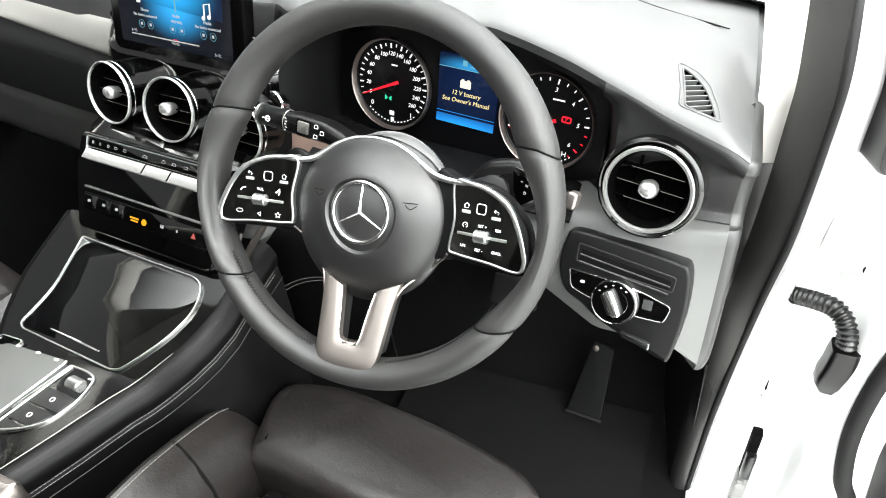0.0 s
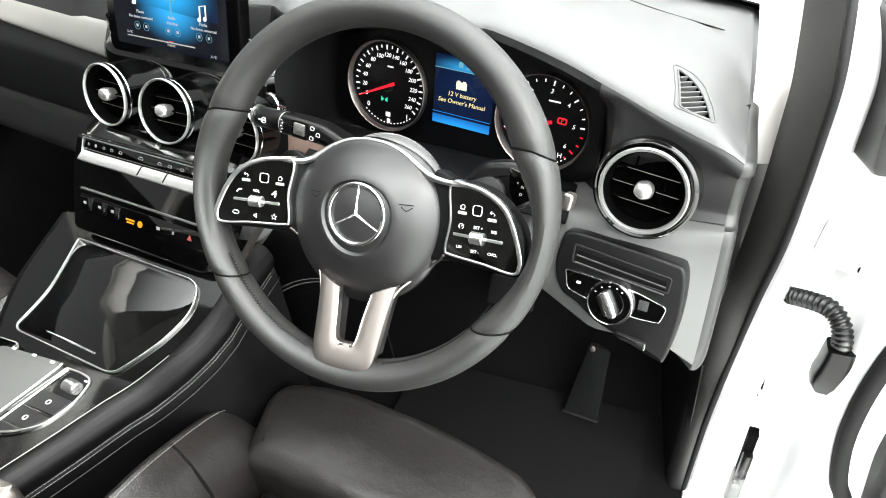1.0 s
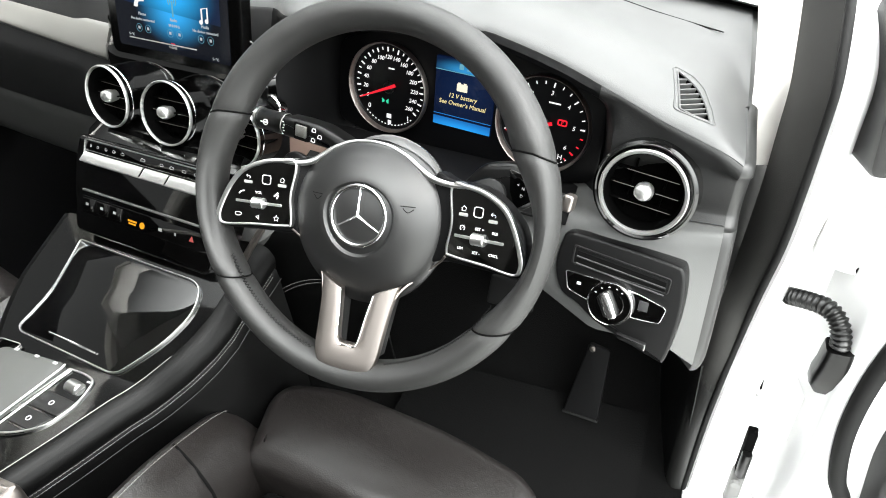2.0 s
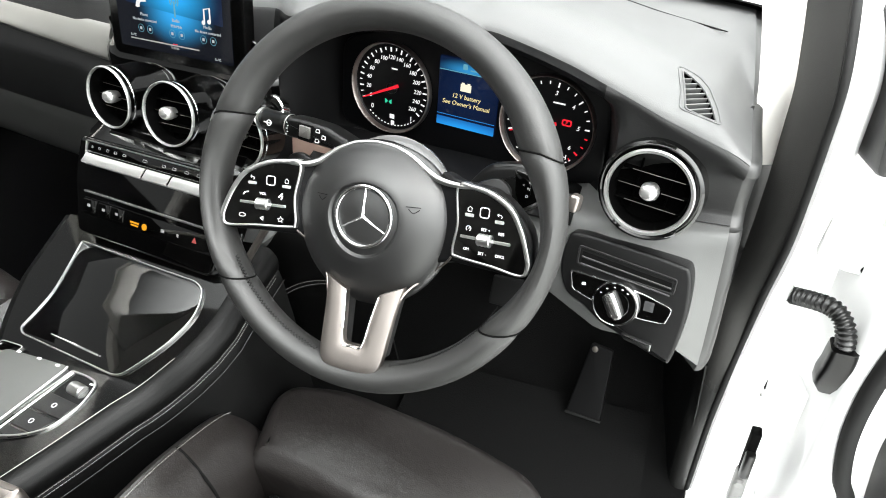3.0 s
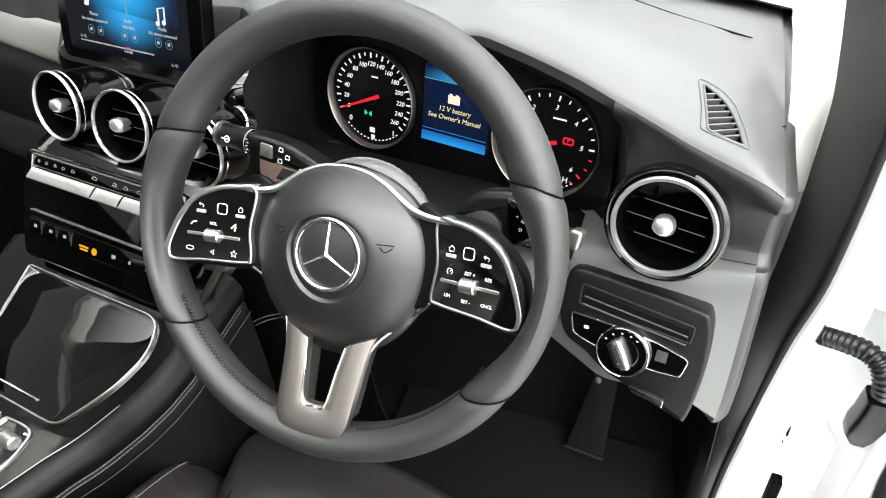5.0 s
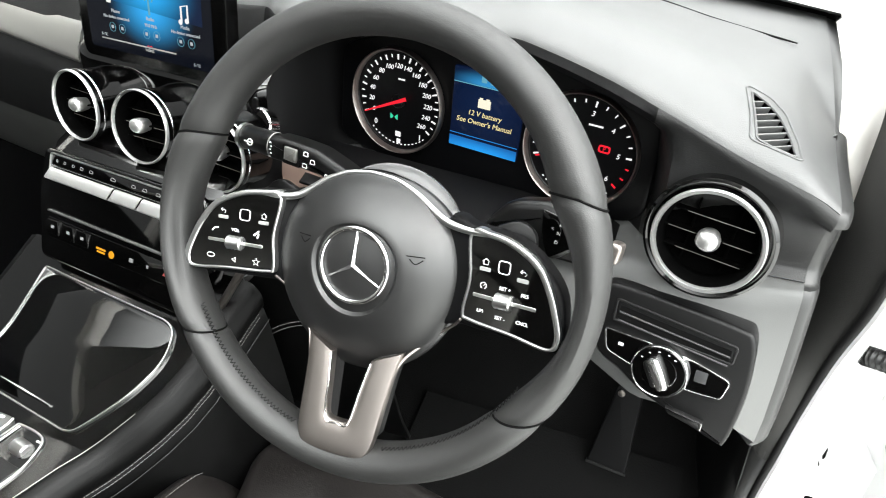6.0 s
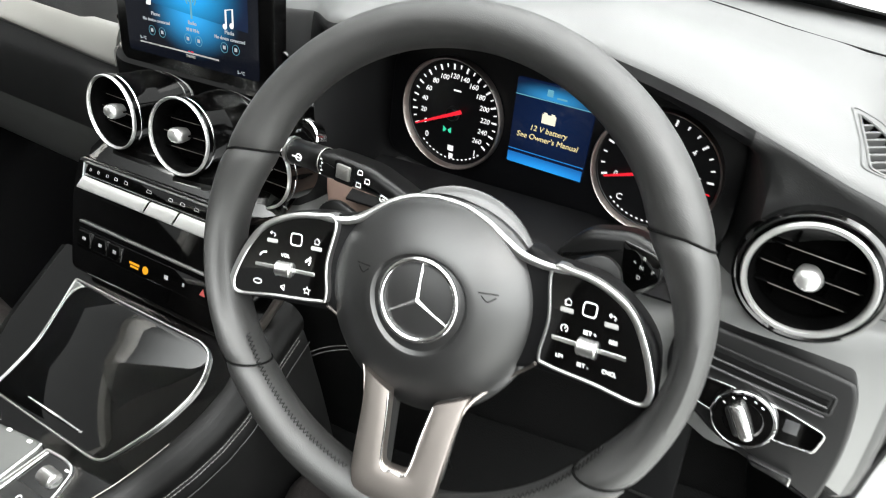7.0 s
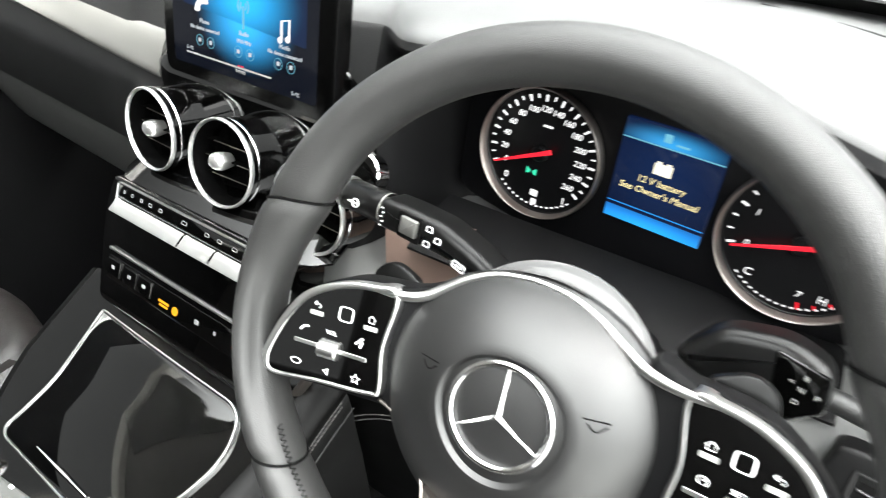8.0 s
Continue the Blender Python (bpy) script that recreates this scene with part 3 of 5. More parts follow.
# pale trim of the windscreen pillar, and the grey lower trim behind the dashboard's end
pi = [(.322, .480, 1.158), (.326, .40, 1.135), (.330, .300, 1.095), (.332, .262, 1.060), (.333, .252, 1.030)]
po = [(.374, .52, 1.20), (.374, .40, 1.150), (.373, .330, 1.098), (.371, .312, 1.050), (.369, .300, 1.006)]
ptrim = [[Vector(a) + (Vector(b) - Vector(a)) * t + Vector((-.3, -.9, .1)) * .010 * math.sin(math.pi * t) for t in np.linspace(0, 1, 9)] for a, b in zip(curve(pi, 5), curve(po, 5))]
tagged(part("pillar_trim", sheet(ptrim, thick=.004), PALETRIM), "pale cloth-covered trim of the windscreen pillar", "pillar trim", kind="structure")
gi = [(.316, .250, 1.085), (.328, .252, 1.040), (.331, .254, 1.010), (.334, .262, .95), (.336, .262, .85), (.337, .258, .78), (.338, .252, .728)]
go = [(.328, .262, 1.085), (.337, .266, 1.040), (.368, .298, 1.008), (.368, .292, .95), (.364, .296, .85), (.358, .290, .78), (.352, .288, .712)]
gtrim = [[Vector(a) + (Vector(b) - Vector(a)) * t + Vector((-.2, -.9, 0)) * .003 * math.sin(math.pi * t) for t in np.linspace(0, 1, 6)] for a, b in zip(curve(gi, 5), curve(go, 5))]
tagged(part("lower_pillar_trim", sheet([[p + Vector((0, .006, 0)) for p in row] for row in gtrim], thick=.004), GREYTRIM), "dark grey plastic lower pillar trim", "pillar trim", kind="structure")
kick = []
for y, xt, xb in ((.62, .285, .275), (.52, .302, .298), (.44, .315, .318), (.36, .328, .335), (.31, .338, .345), (.285, .346, .352), (.276, .352, .358)):
    kick.append([(xt + (xb - xt) * t + .004 * math.sin(math.pi * t), y + (.025 * t if y < .30 else 0), .728 - .028 * (y < .30) - .34 * t) for t in np.linspace(0, 1, 8)])
tagged(part("kick_panel", sheet(kick, thick=.004), HARD), "dark plastic kick panel beside the footwell", "kick panel", kind="structure")

# ---- the open driver's door ----
DM = Matrix.Translation((.455, .215, .25)) @ Matrix.Rotation(radians(14), 4, "Z")
door = thing("open_car_door", "white open driver's door with a black rubber seal", "car door", DM)
shell = rounded([(.046, 0), (.95, .0), (.95, .82), (.11, .80), (.052, .75), (.046, .50)], [.06, .08, .05, .05, .03, .05], 6)
xz = Matrix(((1, 0, 0, 0), (0, 0, -1, 0), (0, 1, 0, 0), (0, 0, 0, 1)))
part("shell", shifted(prism(shell, -.11, 0.0, .018, 4), xz), PAINT, door, "white painted door shell")
loop = [(.13, .18), (.109, .29), (.088, .343), (.071, .44), (.073, .545), (.095, .64), (.14, .71), (.22, .75), (.5, .77), (.90, .77), (.90, .10), (.5, .05), (.12, .05)]
part("door_seal", shifted(sweep([(x, y, .006) for x, y in curve(loop, 6, True)], .011, 10, True), xz), RUBBER, door, "black hollow rubber seal")
trimshape = rounded([(.16, .10), (.88, .08), (.88, .74), (.24, .72), (.14, .60), (.115, .42)], .05, 5)
part("trim_panel", shifted(prism(trimshape, .0, .05, .018, 4), xz), FACE, door, "dark padded inner trim panel")
part("mirror_corner", shifted(prism(rounded([(-.02, .80), (.20, .80), (.16, .92), (.02, 1.0), (-.035, .95)], .012, 4), -.05, .01, .006), xz), HARD, door, "black mirror corner cover")
part("check_hole", shifted(lathe([(.0, .004), (.010, .004), (.012, .0), (.012, -.002)], 20, at=(.055, .70, .0)), xz), SEAM, door, "round dark hole")

# wiring conduit between pillar and door
conduit = thing("wiring_conduit", "black corrugated rubber wiring conduit between pillar and door", "cable conduit", Matrix.Translation((.47, .3, .70)))
cb = Matrix.Translation((-.47, -.3, -.70))
cpath = curve([(.430, .306, .823), (.436, .300, .827), (.450, .285, .836), (.466, .268, .843), (.478, .255, .836), (.485, .247, .818), (.487, .245, .800)], 20)
rad = [.0106 + .0013 * math.sin(i * 2 * math.pi / 6.0) for i in range(len(cpath))]
part("bellows", shifted(sweep(cpath, rad, 18), cb), BELLOWS, conduit, "ribbed rubber bellows")
plug = []
for t, (w, d) in zip(np.linspace(0, 1, 6), ((.0150, .015), (.0165, .016), (.0175, .016), (.0205, .016), (.0205, .015), (.012, .010))):
    c = Vector((.487, .246, .806)) * (1 - t) + Vector((.492, .258, .722)) * t
    plug.append([c + Vector((w * x, d * y, 0)) for x, y in rounded([(-1, -1), (1, -1), (1, 1), (-1, 1)], .5, 3)])
part("plug", shifted(loft(plug), cb), STALKBLACK, conduit, "black plastic plug")
# slit beside the hinge and a raised white plate with a bolt hole
part("slit", shifted(prism([(.430, .650), (.4335, .653), (.4325, .682)], -.002, .003), bb @ Matrix.Translation((0, .292, 0)) @ Matrix(((1, 0, 0, 0), (0, 0, -1, 0), (0, 1, 0, 0), (0, 0, 0, 1)))), SEAM, body, "dark slit")
plate = part("hinge_plate", shifted(prism(rounded([(.437, .893), (.455, .886), (.470, .8805), (.489, .878), (.505, .870), (.60, .89), (.60, 1.06), (.445, 1.06)], .006, 4), -.012, .003, .002, 3), bb @ Matrix.Translation((0, .295, 0)) @ Matrix(((1, 0, 0, 0), (0, 0, -1, 0), (0, 1, 0, 0), (0, 0, 0, 1)))), PAINT, body, "raised white hinge plate")
part("bolt_hole", shifted(lathe([(.0, .0040), (.0062, .0040), (.0066, .002)], 18, at=(.4915, .8875, 0)), bb @ Matrix.Translation((0, .2945, 0)) @ Matrix(((1, 0, 0, 0), (0, 0, -1, 0), (0, 1, 0, 0), (0, 0, 0, 1)))), SEAM, plate, "round dark hole")
shelf = prism(rounded([(.4285, .662), (.4463, .680), (.470, .679), (.493, .674), (.505, .656), (.500, .575), (.448, .580)], .006, 4), -.03, .004, .004, 3)
part("hinge_bracket", shifted(shelf, bb @ Matrix.Translation((0, .289, 0)) @ Matrix(((1, 0, 0, 0), (0, 0, -1, 0), (0, 1, 0, 0), (0, 0, 0, 1)))), PAINT, body, "white painted hinge bracket")
# hinge
hinge = thing("door_hinge", "dark metal door hinge low on the white pillar", "hinge", Matrix.Translation((.447, .295, .51)))
part("leaf", box(-.013, .007, -.010, .012, -.14, -.035, .004), PALEGREY, hinge)
part("upper_leaf", box(-.010, .004, -.006, .012, -.035, .060, .002), SEAM, hinge, "black upper leaf")
part("knuckle", shifted(lathe([(.0, -.034), (.007, -.034), (.008, -.032), (.008, .018), (.007, .021), (.0, .021)], 18), Matrix.Translation((-.003, -.010, .0))), BELLOWS, hinge, "black pivot")
part("bolt", shifted(lathe([(.0, .006), (.007, .006), (.008, .003), (.008, .0)], 6), Matrix.Translation((-.006, -.013, -.05)) @ Matrix.Rotation(radians(90), 4, "X")), PALEGREY, hinge)


# ---- steering wheel ----
WM = facing((.0022, .0124, 1.0604), (.0168, -.8925, .4507))
wheel = thing("steering_wheel", "black leather steering wheel with silver spoke and round badge", "steering wheel", WM)


def rim_ring(deg, slant, bulge=0.0, k=1.0, fine=28, grip=0.0):
    """One cross-section of the rim; slant turns its outer side on, bulge thickens its inner side."""
    ring = []
    for j in range(fine):
        b = 2 * math.pi * j / fine
        cb = math.cos(b)
        a = radians(deg + slant * cb)
        off = min(abs(deg + 8), abs(deg - 188))
        hollow = .5 + .5 * math.cos(math.pi * off / 30) if off < 30 else 0.0
        d = .1689 + (.0151 + grip + (bulge if cb < 0 else 0.0)) * k * cb * (1 - .75 * hollow if cb < 0 else 1)
        z = (.0205 + .5 * grip) * k * math.sin(b)
        if z > 0:
            z *= 1 - .6 * hollow * min(1, max(0, .35 - cb) / .8)
        ring.append((d * math.cos(a), d * math.sin(a), z))
    return ring


def rim_arc(a0, a1, n=44, grip=0.0, s0=0.0, s1=0.0, b0=0.0, b1=0.0):
    rings = []
    for i in range(n + 1):
        t = i / n
        a = a0 + (a1 - a0) * t
        edge = min(t, 1 - t) * n
        k = 1.0 if edge > 2 else (.92 if edge < .5 else (.98 if edge < 1.5 else .996))
        bulge = b0 * math.exp(-(a - a0) / 11) + b1 * math.exp(-(a1 - a) / 11)
        rings.append(rim_ring(a, s0 * (1 - t) + s1 * t, bulge, k, 28, grip * math.sin(math.pi * t) ** 0.7))
    return loft(rings)


part("rim", rim_arc(21.7, 156.3, 70, 0, -3.5, 3.3, .0055, .0055), WHEELHIDE, wheel, "smooth black leather upper rim")
part("rim", rim_arc(-34.8, 21.3, 36, .0012, 4.0, -3.5, 0, .0062), WHEELHIDE, wheel)
part("rim", rim_arc(156.7, 214.1, 36, .0012, 3.3, -3.4, .0062, 0), WHEELHIDE, wheel)
part("rim", rim_arc(214.5, 324.8, 60, 0, -3.4, 4.0), WHEELHIDE, wheel, "black leather lower rim")
for a, sl, bu in ((21.5, -3.5, .006), (156.5, 3.3, .006), (-35.0, 4.0, 0), (214.3, -3.4, 0)):
    part("seam", sweep(rim_ring(a, sl, bu, .935), .0009, 6, True), SEAM, wheel)
# zigzag stitching along the inner side of the lower rim
for a0, a1 in ((208, 255), (285, 331)):
    stitches = bmesh.new()
    for i in range(72):
        a, da = radians(a0 + (a1 - a0) * i / 71), radians((a1 - a0) / 71)
        b0, b1 = (152, 163) if i % 2 else (163, 152)
        p, q = [Vector((d * math.cos(w), d * math.sin(w), .0206 * math.sin(radians(b)))) for w, b in ((a, b0), (a + da, b1)) for d in [.1689 + .0152 * math.cos(radians(b))]]
        sweep([p, (p + q) / 2 + Vector((0, 0, .0004)), q], .0004, 5, bm=stitches)
    tagged(part("stitching", stitches, DARKTHREAD, wheel, "black zigzag stitching"), "black zigzag stitching", kind="stuff")

# airbag cover: a dome with a bowl for the badge
HC = (-.002, -.0140)


def dome(s):
    return -.0255 + .0350 * (1 - s ** 2.0) ** .68 if s < 1 else -.0250


def hub_outline(s, n=72):
    out = []
    for j in range(n):
        a = 2 * math.pi * j / n
        r = .0832 - .0110 * max(0, math.sin(a)) ** 2 + .006 * max(0, -math.sin(a)) ** 3
        out.append((HC[0] - .0022 * s * s + s * r * math.cos(a), HC[1] - .0012 * s * s + s * r * math.sin(a)))
    return out


rings = []
for s, dz in ((.93, -.014), (.99, -.009), (1.0, -.003), (.995, 0), (.985, 0), (.97, 0), (.95, 0), (.925, 0), (.9, 0), (.82, 0), (.72, 0), (.62, 0), (.52, 0), (.47, 0), (.44, -.0006), (.425, -.002), (.41, -.0034), (.2, -.0036), (.02, -.0036)):
    rings.append([(x, y, dome(s) + dz) for x, y in hub_outline(s)])
part("airbag_cover", loft(rings), HUBSKIN, wheel, "domed black airbag cover")
badge = part("badge", joined(sweep([(x, y, .0045) for x, y in ellipse(HC[0], HC[1], .0282, .0282, 56)], .0021, 10, True)), CHROME, wheel, "chrome ring with a three-armed shape")
for k in range(3):
    star = bmesh.new()
    a = radians(90 + 120 * k)
    ca, sa = math.cos(a), math.sin(a)
    tip, l, r, low = (.0272 * ca, .0272 * sa), (-.0042 * sa + .0024 * ca, .0042 * ca + .0024 * sa), (.0042 * sa + .0024 * ca, -.0042 * ca + .0024 * sa), (-.003 * ca, -.003 * sa)
    vs = [(HC[0] + tip[0], HC[1] + tip[1], .0042), (HC[0] + l[0], HC[1] + l[1], .0024), (HC[0] + low[0], HC[1] + low[1], .0024), (HC[0] + r[0], HC[1] + r[1], .0024), (HC[0], HC[1], .0078), (HC[0] + tip[0], HC[1] + tip[1], .0044)]
    add(star, vs, [(0, 1, 4, 5), (0, 5, 4, 3), (1, 2, 4), (2, 3, 4)])
    part("badge_arm", star, CHROME, badge, smooth=False)
part("badge_face", lathe([(.0, .0031), (.0275, .0031), (.0282, .0022)], 48, at=(HC[0], HC[1], 0)), BADGEFACE, badge, "dark badge face")


def on_dome(bm, up=0.0):
    """Lays flat marks on the domed cover."""
    for v in bm.verts:
        v.co.z += dome(min(.99, math.hypot(v.co.x - HC[0], v.co.y - HC[1]) / .0832)) + up
    return bm


part("lettering", on_dome(words("AIRBAG", .0072, (.0, -.0655, 0), 0, .0003)), BADGEFACE, wheel, "faint embossed lettering")
for s in (-1, 1):
    cx = -.001 + s * .047
    horn = joined(sweep([(cx - .007, .001, 0), (cx + .006, .001, 0)], .0004, 5), sweep(curve([(cx - .0045, -.001, 0), (cx, -.0045, 0), (cx + .005, -.001, 0)], 4), .0004, 5))
    part("horn_mark", on_dome(horn), SEAM, wheel)

# switch pads on the two arms
PAD = [(.0795, .0235), (.0935, .0250), (.1140, .0215), (.1350, .0110), (.1475, -.0050), (.1565, -.0250), (.1590, -.0370), (.1535, -.0440), (.1240, -.0410), (.0880, -.0385), (.0810, -.0340), (.0835, -.0080)]


def pad_lift(x, y):
    return -.0145 + (abs(x) - .08) * .17


def icon_bar(x, y, w, h, bm=None):
    return prism(rounded([(x - w / 2, y - h / 2), (x + w / 2, y - h / 2), (x + w / 2, y + h / 2), (x - w / 2, y + h / 2)], min(w, h) * .3, 3), 0, .0006, .0002, 1, bm, lambda x, y: pad_lift(x, y) + .0035)


for s in (-1, 1):
    flip = (lambda q: [(-.083 - (x - .081) * .97, y) for x, y in q][::-1]) if s < 0 else (lambda q: [(.0835 + (x - .081) * .92, y) for x, y in q])
    outline = curve(PAD, 5, True)
    arm = [(.055, .030), (.080, .029), (.115, .026), (.139, .014), (.158, -.005), (.164, -.028), (.160, -.047), (.124, -.047), (.080, -.046), (.055, -.045)]
    part("arm", prism(flip(curve(arm, 4, True)), -.024, -.001, .004, 3, None, pad_lift), LINING, wheel, "black spoke behind the switches")
    wide = offset(outline, -.001)
    # the frame is broad along the outer side and thin below
    out = [(x + (wx - x) * k, y + (wy - y) * k) for (x, y), (wx, wy) in zip(outline, wide) for k in [1.5 + 2400 * max(0, (wx - x) * .82 + (wy - y) * .57)]]
    frame_out, frame_in = flip(out), flip(offset(outline, .0012))
    pad = part("switch_pad", prism(flip(outline), -.008, .0036, .0006, 1, None, pad_lift), GLOSS, wheel, "gloss black switch pad")
    part("pad_frame", rim_plate(frame_out, frame_in, -.008, .0048, .0012, None, pad_lift), BRIGHTLINE, wheel, "satin silver pad frame")
    sx = .1140 if s > 0 else -.1180
    for dx in (-.0135, .0135):
        part("slide_bar", icon_bar(sx + dx, -.0190, .0215, .0027), BRIGHTLINE, pad)
    roll = lathe([(.0, -.0066), (.0048, -.0066), (.0058, -.0056)] + [(.0058 - .0004 * (i % 2), -.0048 + .0016 * i) for i in range(7)] + [(.0058, .0056), (.0048, .0066), (.0, .0066)], 26)
    part("roller", shifted(roll, Matrix.Translation((sx, -.0192, pad_lift(sx, 0) + .0042)) @ Matrix.Rotation(radians(90) - s * .168, 4, "Y")), BRIGHTLINE, pad, "ribbed silver roller")
    hx, fx, bx = (sx + .0235, sx + .0070, sx - .0120) if s < 0 else (sx - .0175, sx - .0030, sx + .0118)
    for kx, ky in ((hx, .0010), (bx, -.0010 if s > 0 else .0010)):
        part("key_bar", icon_bar(kx, ky, .0088, .0030), PALEGREY, pad)
    sq = rounded([(fx - .0044, .0006), (fx + .0044, .0006), (fx + .0044, .0096), (fx - .0044, .0096)], .0024, 3)
    part("touch_field", rim_plate(offset(sq, -.0003), offset(sq, .0004), 0, .0004, 0, None, lambda x, y: pad_lift(x, y) + .0036), PRINT, pad)
    marks = bmesh.new()
    zf = lambda x: pad_lift(x, 0) + .0038
    hy, by = .0044, .0044 if s < 0 else .0026
    sweep([(hx - .0018, hy, zf(hx)), (hx - .0018, hy + .0022, zf(hx)), (hx - .0025, hy + .0022, zf(hx)), (hx, hy + .0044, zf(hx)), (hx + .0025, hy + .0022, zf(hx)), (hx + .0018, hy + .0022, zf(hx)), (hx + .0018, hy, zf(hx)), (hx - .0018, hy, zf(hx))], .00028, 4, bm=marks)
    sweep([(bx - .0022, by + .0026, zf(bx)), (bx + .001, by + .0026, zf(bx)), (bx + .0023, by + .0014, zf(bx)), (bx + .0012, by, zf(bx))], .00030, 4, bm=marks)
    sweep([(bx - .0010, by + .0039, zf(bx)), (bx - .0024, by + .0026, zf(bx)), (bx - .0010, by + .0013, zf(bx))], .00030, 4, bm=marks)
    if s < 0:
        sweep(curve([(sx - .0210, -.0118, zf(sx - .021)), (sx - .0190, -.0094, zf(sx - .019)), (sx - .0158, -.0086, zf(sx - .0158))], 4), .0007, 5, bm=marks)
        sweep([(sx + .016, -.0105, zf(sx + .016)), (sx + .0200, -.0065, zf(sx + .02))], .0008, 5, bm=marks)
        sweep([(sx + .019, -.0125, zf(sx + .019)), (sx + .020, -.0085, zf(sx + .02))], .0007, 5, bm=marks)
        sweep([(x, y, zf(x)) for x, y in ellipse(sx - .021, -.0325, .0034, .0018, 14)], .00030, 4, True, bm=marks)
        sweep([(sx - .002, -.0335, zf(sx)), (sx + .0012, -.0315, zf(sx)), (sx + .0012, -.0355, zf(sx)), (sx - .002, -.0335, zf(sx))], .00042, 4, bm=marks)
        pts = [((sx + .0195) + (.0032 if i % 2 == 0 else .0014) * math.sin(math.pi * i / 5), -.0325 + (.0032 if i % 2 == 0 else .0014) * math.cos(math.pi * i / 5)) for i in range(10)]
        sweep([(x, y, zf(x)) for x, y in pts], .00030, 4, True, bm=marks)
        text = [("VOL", sx - .0005, -.0088, .0037)]
    else:
        sweep([(x, y, zf(x)) for x, y in ellipse(sx - .0170, -.0110, .0023, .0023, 14, -60, 240)], .00030, 4, bm=marks)
        sweep([(sx - .0170, -.0110, zf(sx - .017)), (sx - .0156, -.0096, zf(sx - .017))], .00030, 4, bm=marks)
        text = [("SET +", sx - .0002, -.0100, .0037), ("RES", sx + .0150, -.0112, .0036), ("LIM", sx - .0170, -.0298, .0035), ("SET -", sx - .001, -.0316, .0037), ("CNCL", sx + .0160, -.0310, .0035)]
    part_each("symbol", marks, PRINT, pad)
    for w, x, y, h in text:
        part("lettering", shifted(words(w, h, (0, 0, 0)), Matrix.Translation((x, y, zf(x))) @ Matrix.Rotation(-s * .168, 4, "Y")), PRINT, pad)

# silver band over the top of the airbag cover, flowing into the pad frames
for s in (-1, 1):
    arc = [(-.0070, .0550, -.0200), (s * .020 - .0068, .0525, -.0195), (s * .038 - .0060, .0450, -.0180), (s * .052 - .0050, .0355, -.0165), (s * .064 - .0035, .0285, -.0145), (s * .0795 - .0015, .0255, -.0115), (s * .102, .0258, -.0080)]
    part("hub_band", sweep(curve(arc, 8), [.0017 + .0014 * math.sin(math.pi * (i / 48) ** 1.6) for i in range(49)], 10, flat=.7, up=(0, 0, 1)), BRIGHTLINE, wheel, "satin silver band")
    low = [(s * .0370, -.094, -.0040), (s * .0430, -.081, -.0110), (s * .0530, -.070, -.0190), (s * .0650, -.058, -.0215), (s * .0760, -.048, -.0190), (s * .0820, -.041, -.0125)]
    part("spoke_edge", sweep(curve(low, 6), .0012, 8), SATIN, wheel, "thin silver spoke edge")


# lower spoke with a U-shaped silver facing
def spoke_lift(x, y):
    return -.0095 - (y + .075) * .27


half = [((.0410, -.0770), (.0170, -.0880)), ((.0385, -.0900), (.0155, -.0980)), ((.0365, -.1050), (.0138, -.1100)), ((.0345, -.1300), (.0112, -.1290)), ((.0332, -.1450), (.0095, -.1350)), ((.0302, -.1548), (.0070, -.1366)), ((.0240, -.1605), (.0045, -.1371)), ((.0110, -.1618), (.0020, -.1372))]
pairs = [((-a, b), (-c, d)) for (a, b), (c, d) in half] + half[::-1]
outer_u, inner_u = curve([p for p, q in pairs], 4), curve([q for p, q in pairs], 4)
ring_rows = []
for (ox, oy), (ix, iy) in zip(outer_u, inner_u):
    def across(t, z):
        x, y = ox + (ix - ox) * t, oy + (iy - oy) * t
        return (x + .001, y, z + spoke_lift(x, y))
    ring_rows.append([across(0, -.004), across(0, .0020), across(.03, .0034), across(.10, .0040), across(.35, .0044), across(.65, .0044), across(.90, .0040), across(.97, .0034), across(1, .0022), across(1, -.004)])
facing_u = sheet(ring_rows, closed=True)
for row in (ring_rows[0], ring_rows[-1]):
    add(facing_u, row, [tuple(range(len(row)))])
part("spoke_facing", facing_u, SATIN, wheel, "satin silver U-shaped spoke facing")
back = rounded([(-.040, -.05), (-.033, -.105), (-.030, -.150), (-.0125, -.150), (-.020, -.08), (.020, -.08), (.0125, -.150), (.030, -.150), (.033, -.105), (.040, -.05)], .003, 3)
part("spoke_core", prism(back, -.026, -.004, .002, 2, None, spoke_lift), HARD, wheel)
inner = [(x, y, spoke_lift(x, y) + .0042) for x, y in curve([(-.0165, -.089), (-.0130, -.1100), (-.0090, -.1365), (.001, -.1382), (.0110, -.1365), (.015, -.1100), (.0185, -.089)], 5)]
part("spoke_lip", sweep(inner, .0009, 8), CHROME, wheel, "bright inner lip")
for s in (-1, 1):
    pad2 = [(s * .085, .026), (s * .108, .036), (s * .122, .028), (s * .124, .006), (s * .112, -.002), (s * .090, .004)]
    part("shift_paddle", prism(rounded(pad2, .008, 4), -.052, -.046, .002), STALKBLACK, wheel, "black shift paddle")
    part("paddle_mark", box(s * .110 - .004, s * .110 + .004, .020, .0212, -.0455, -.0450), PRINT, wheel)
part("hub_body", lathe([(.0, -.055), (.052, -.055), (.062, -.045), (.068, -.030), (.070, -.024), (.0, -.020)], 40, at=(HC[0], HC[1] + .002, 0)), LINING, wheel, "black hub behind the cover")

# steering column shroud
column = thing("steering_column", "black plastic steering column shroud behind the wheel", "steering column", WM)
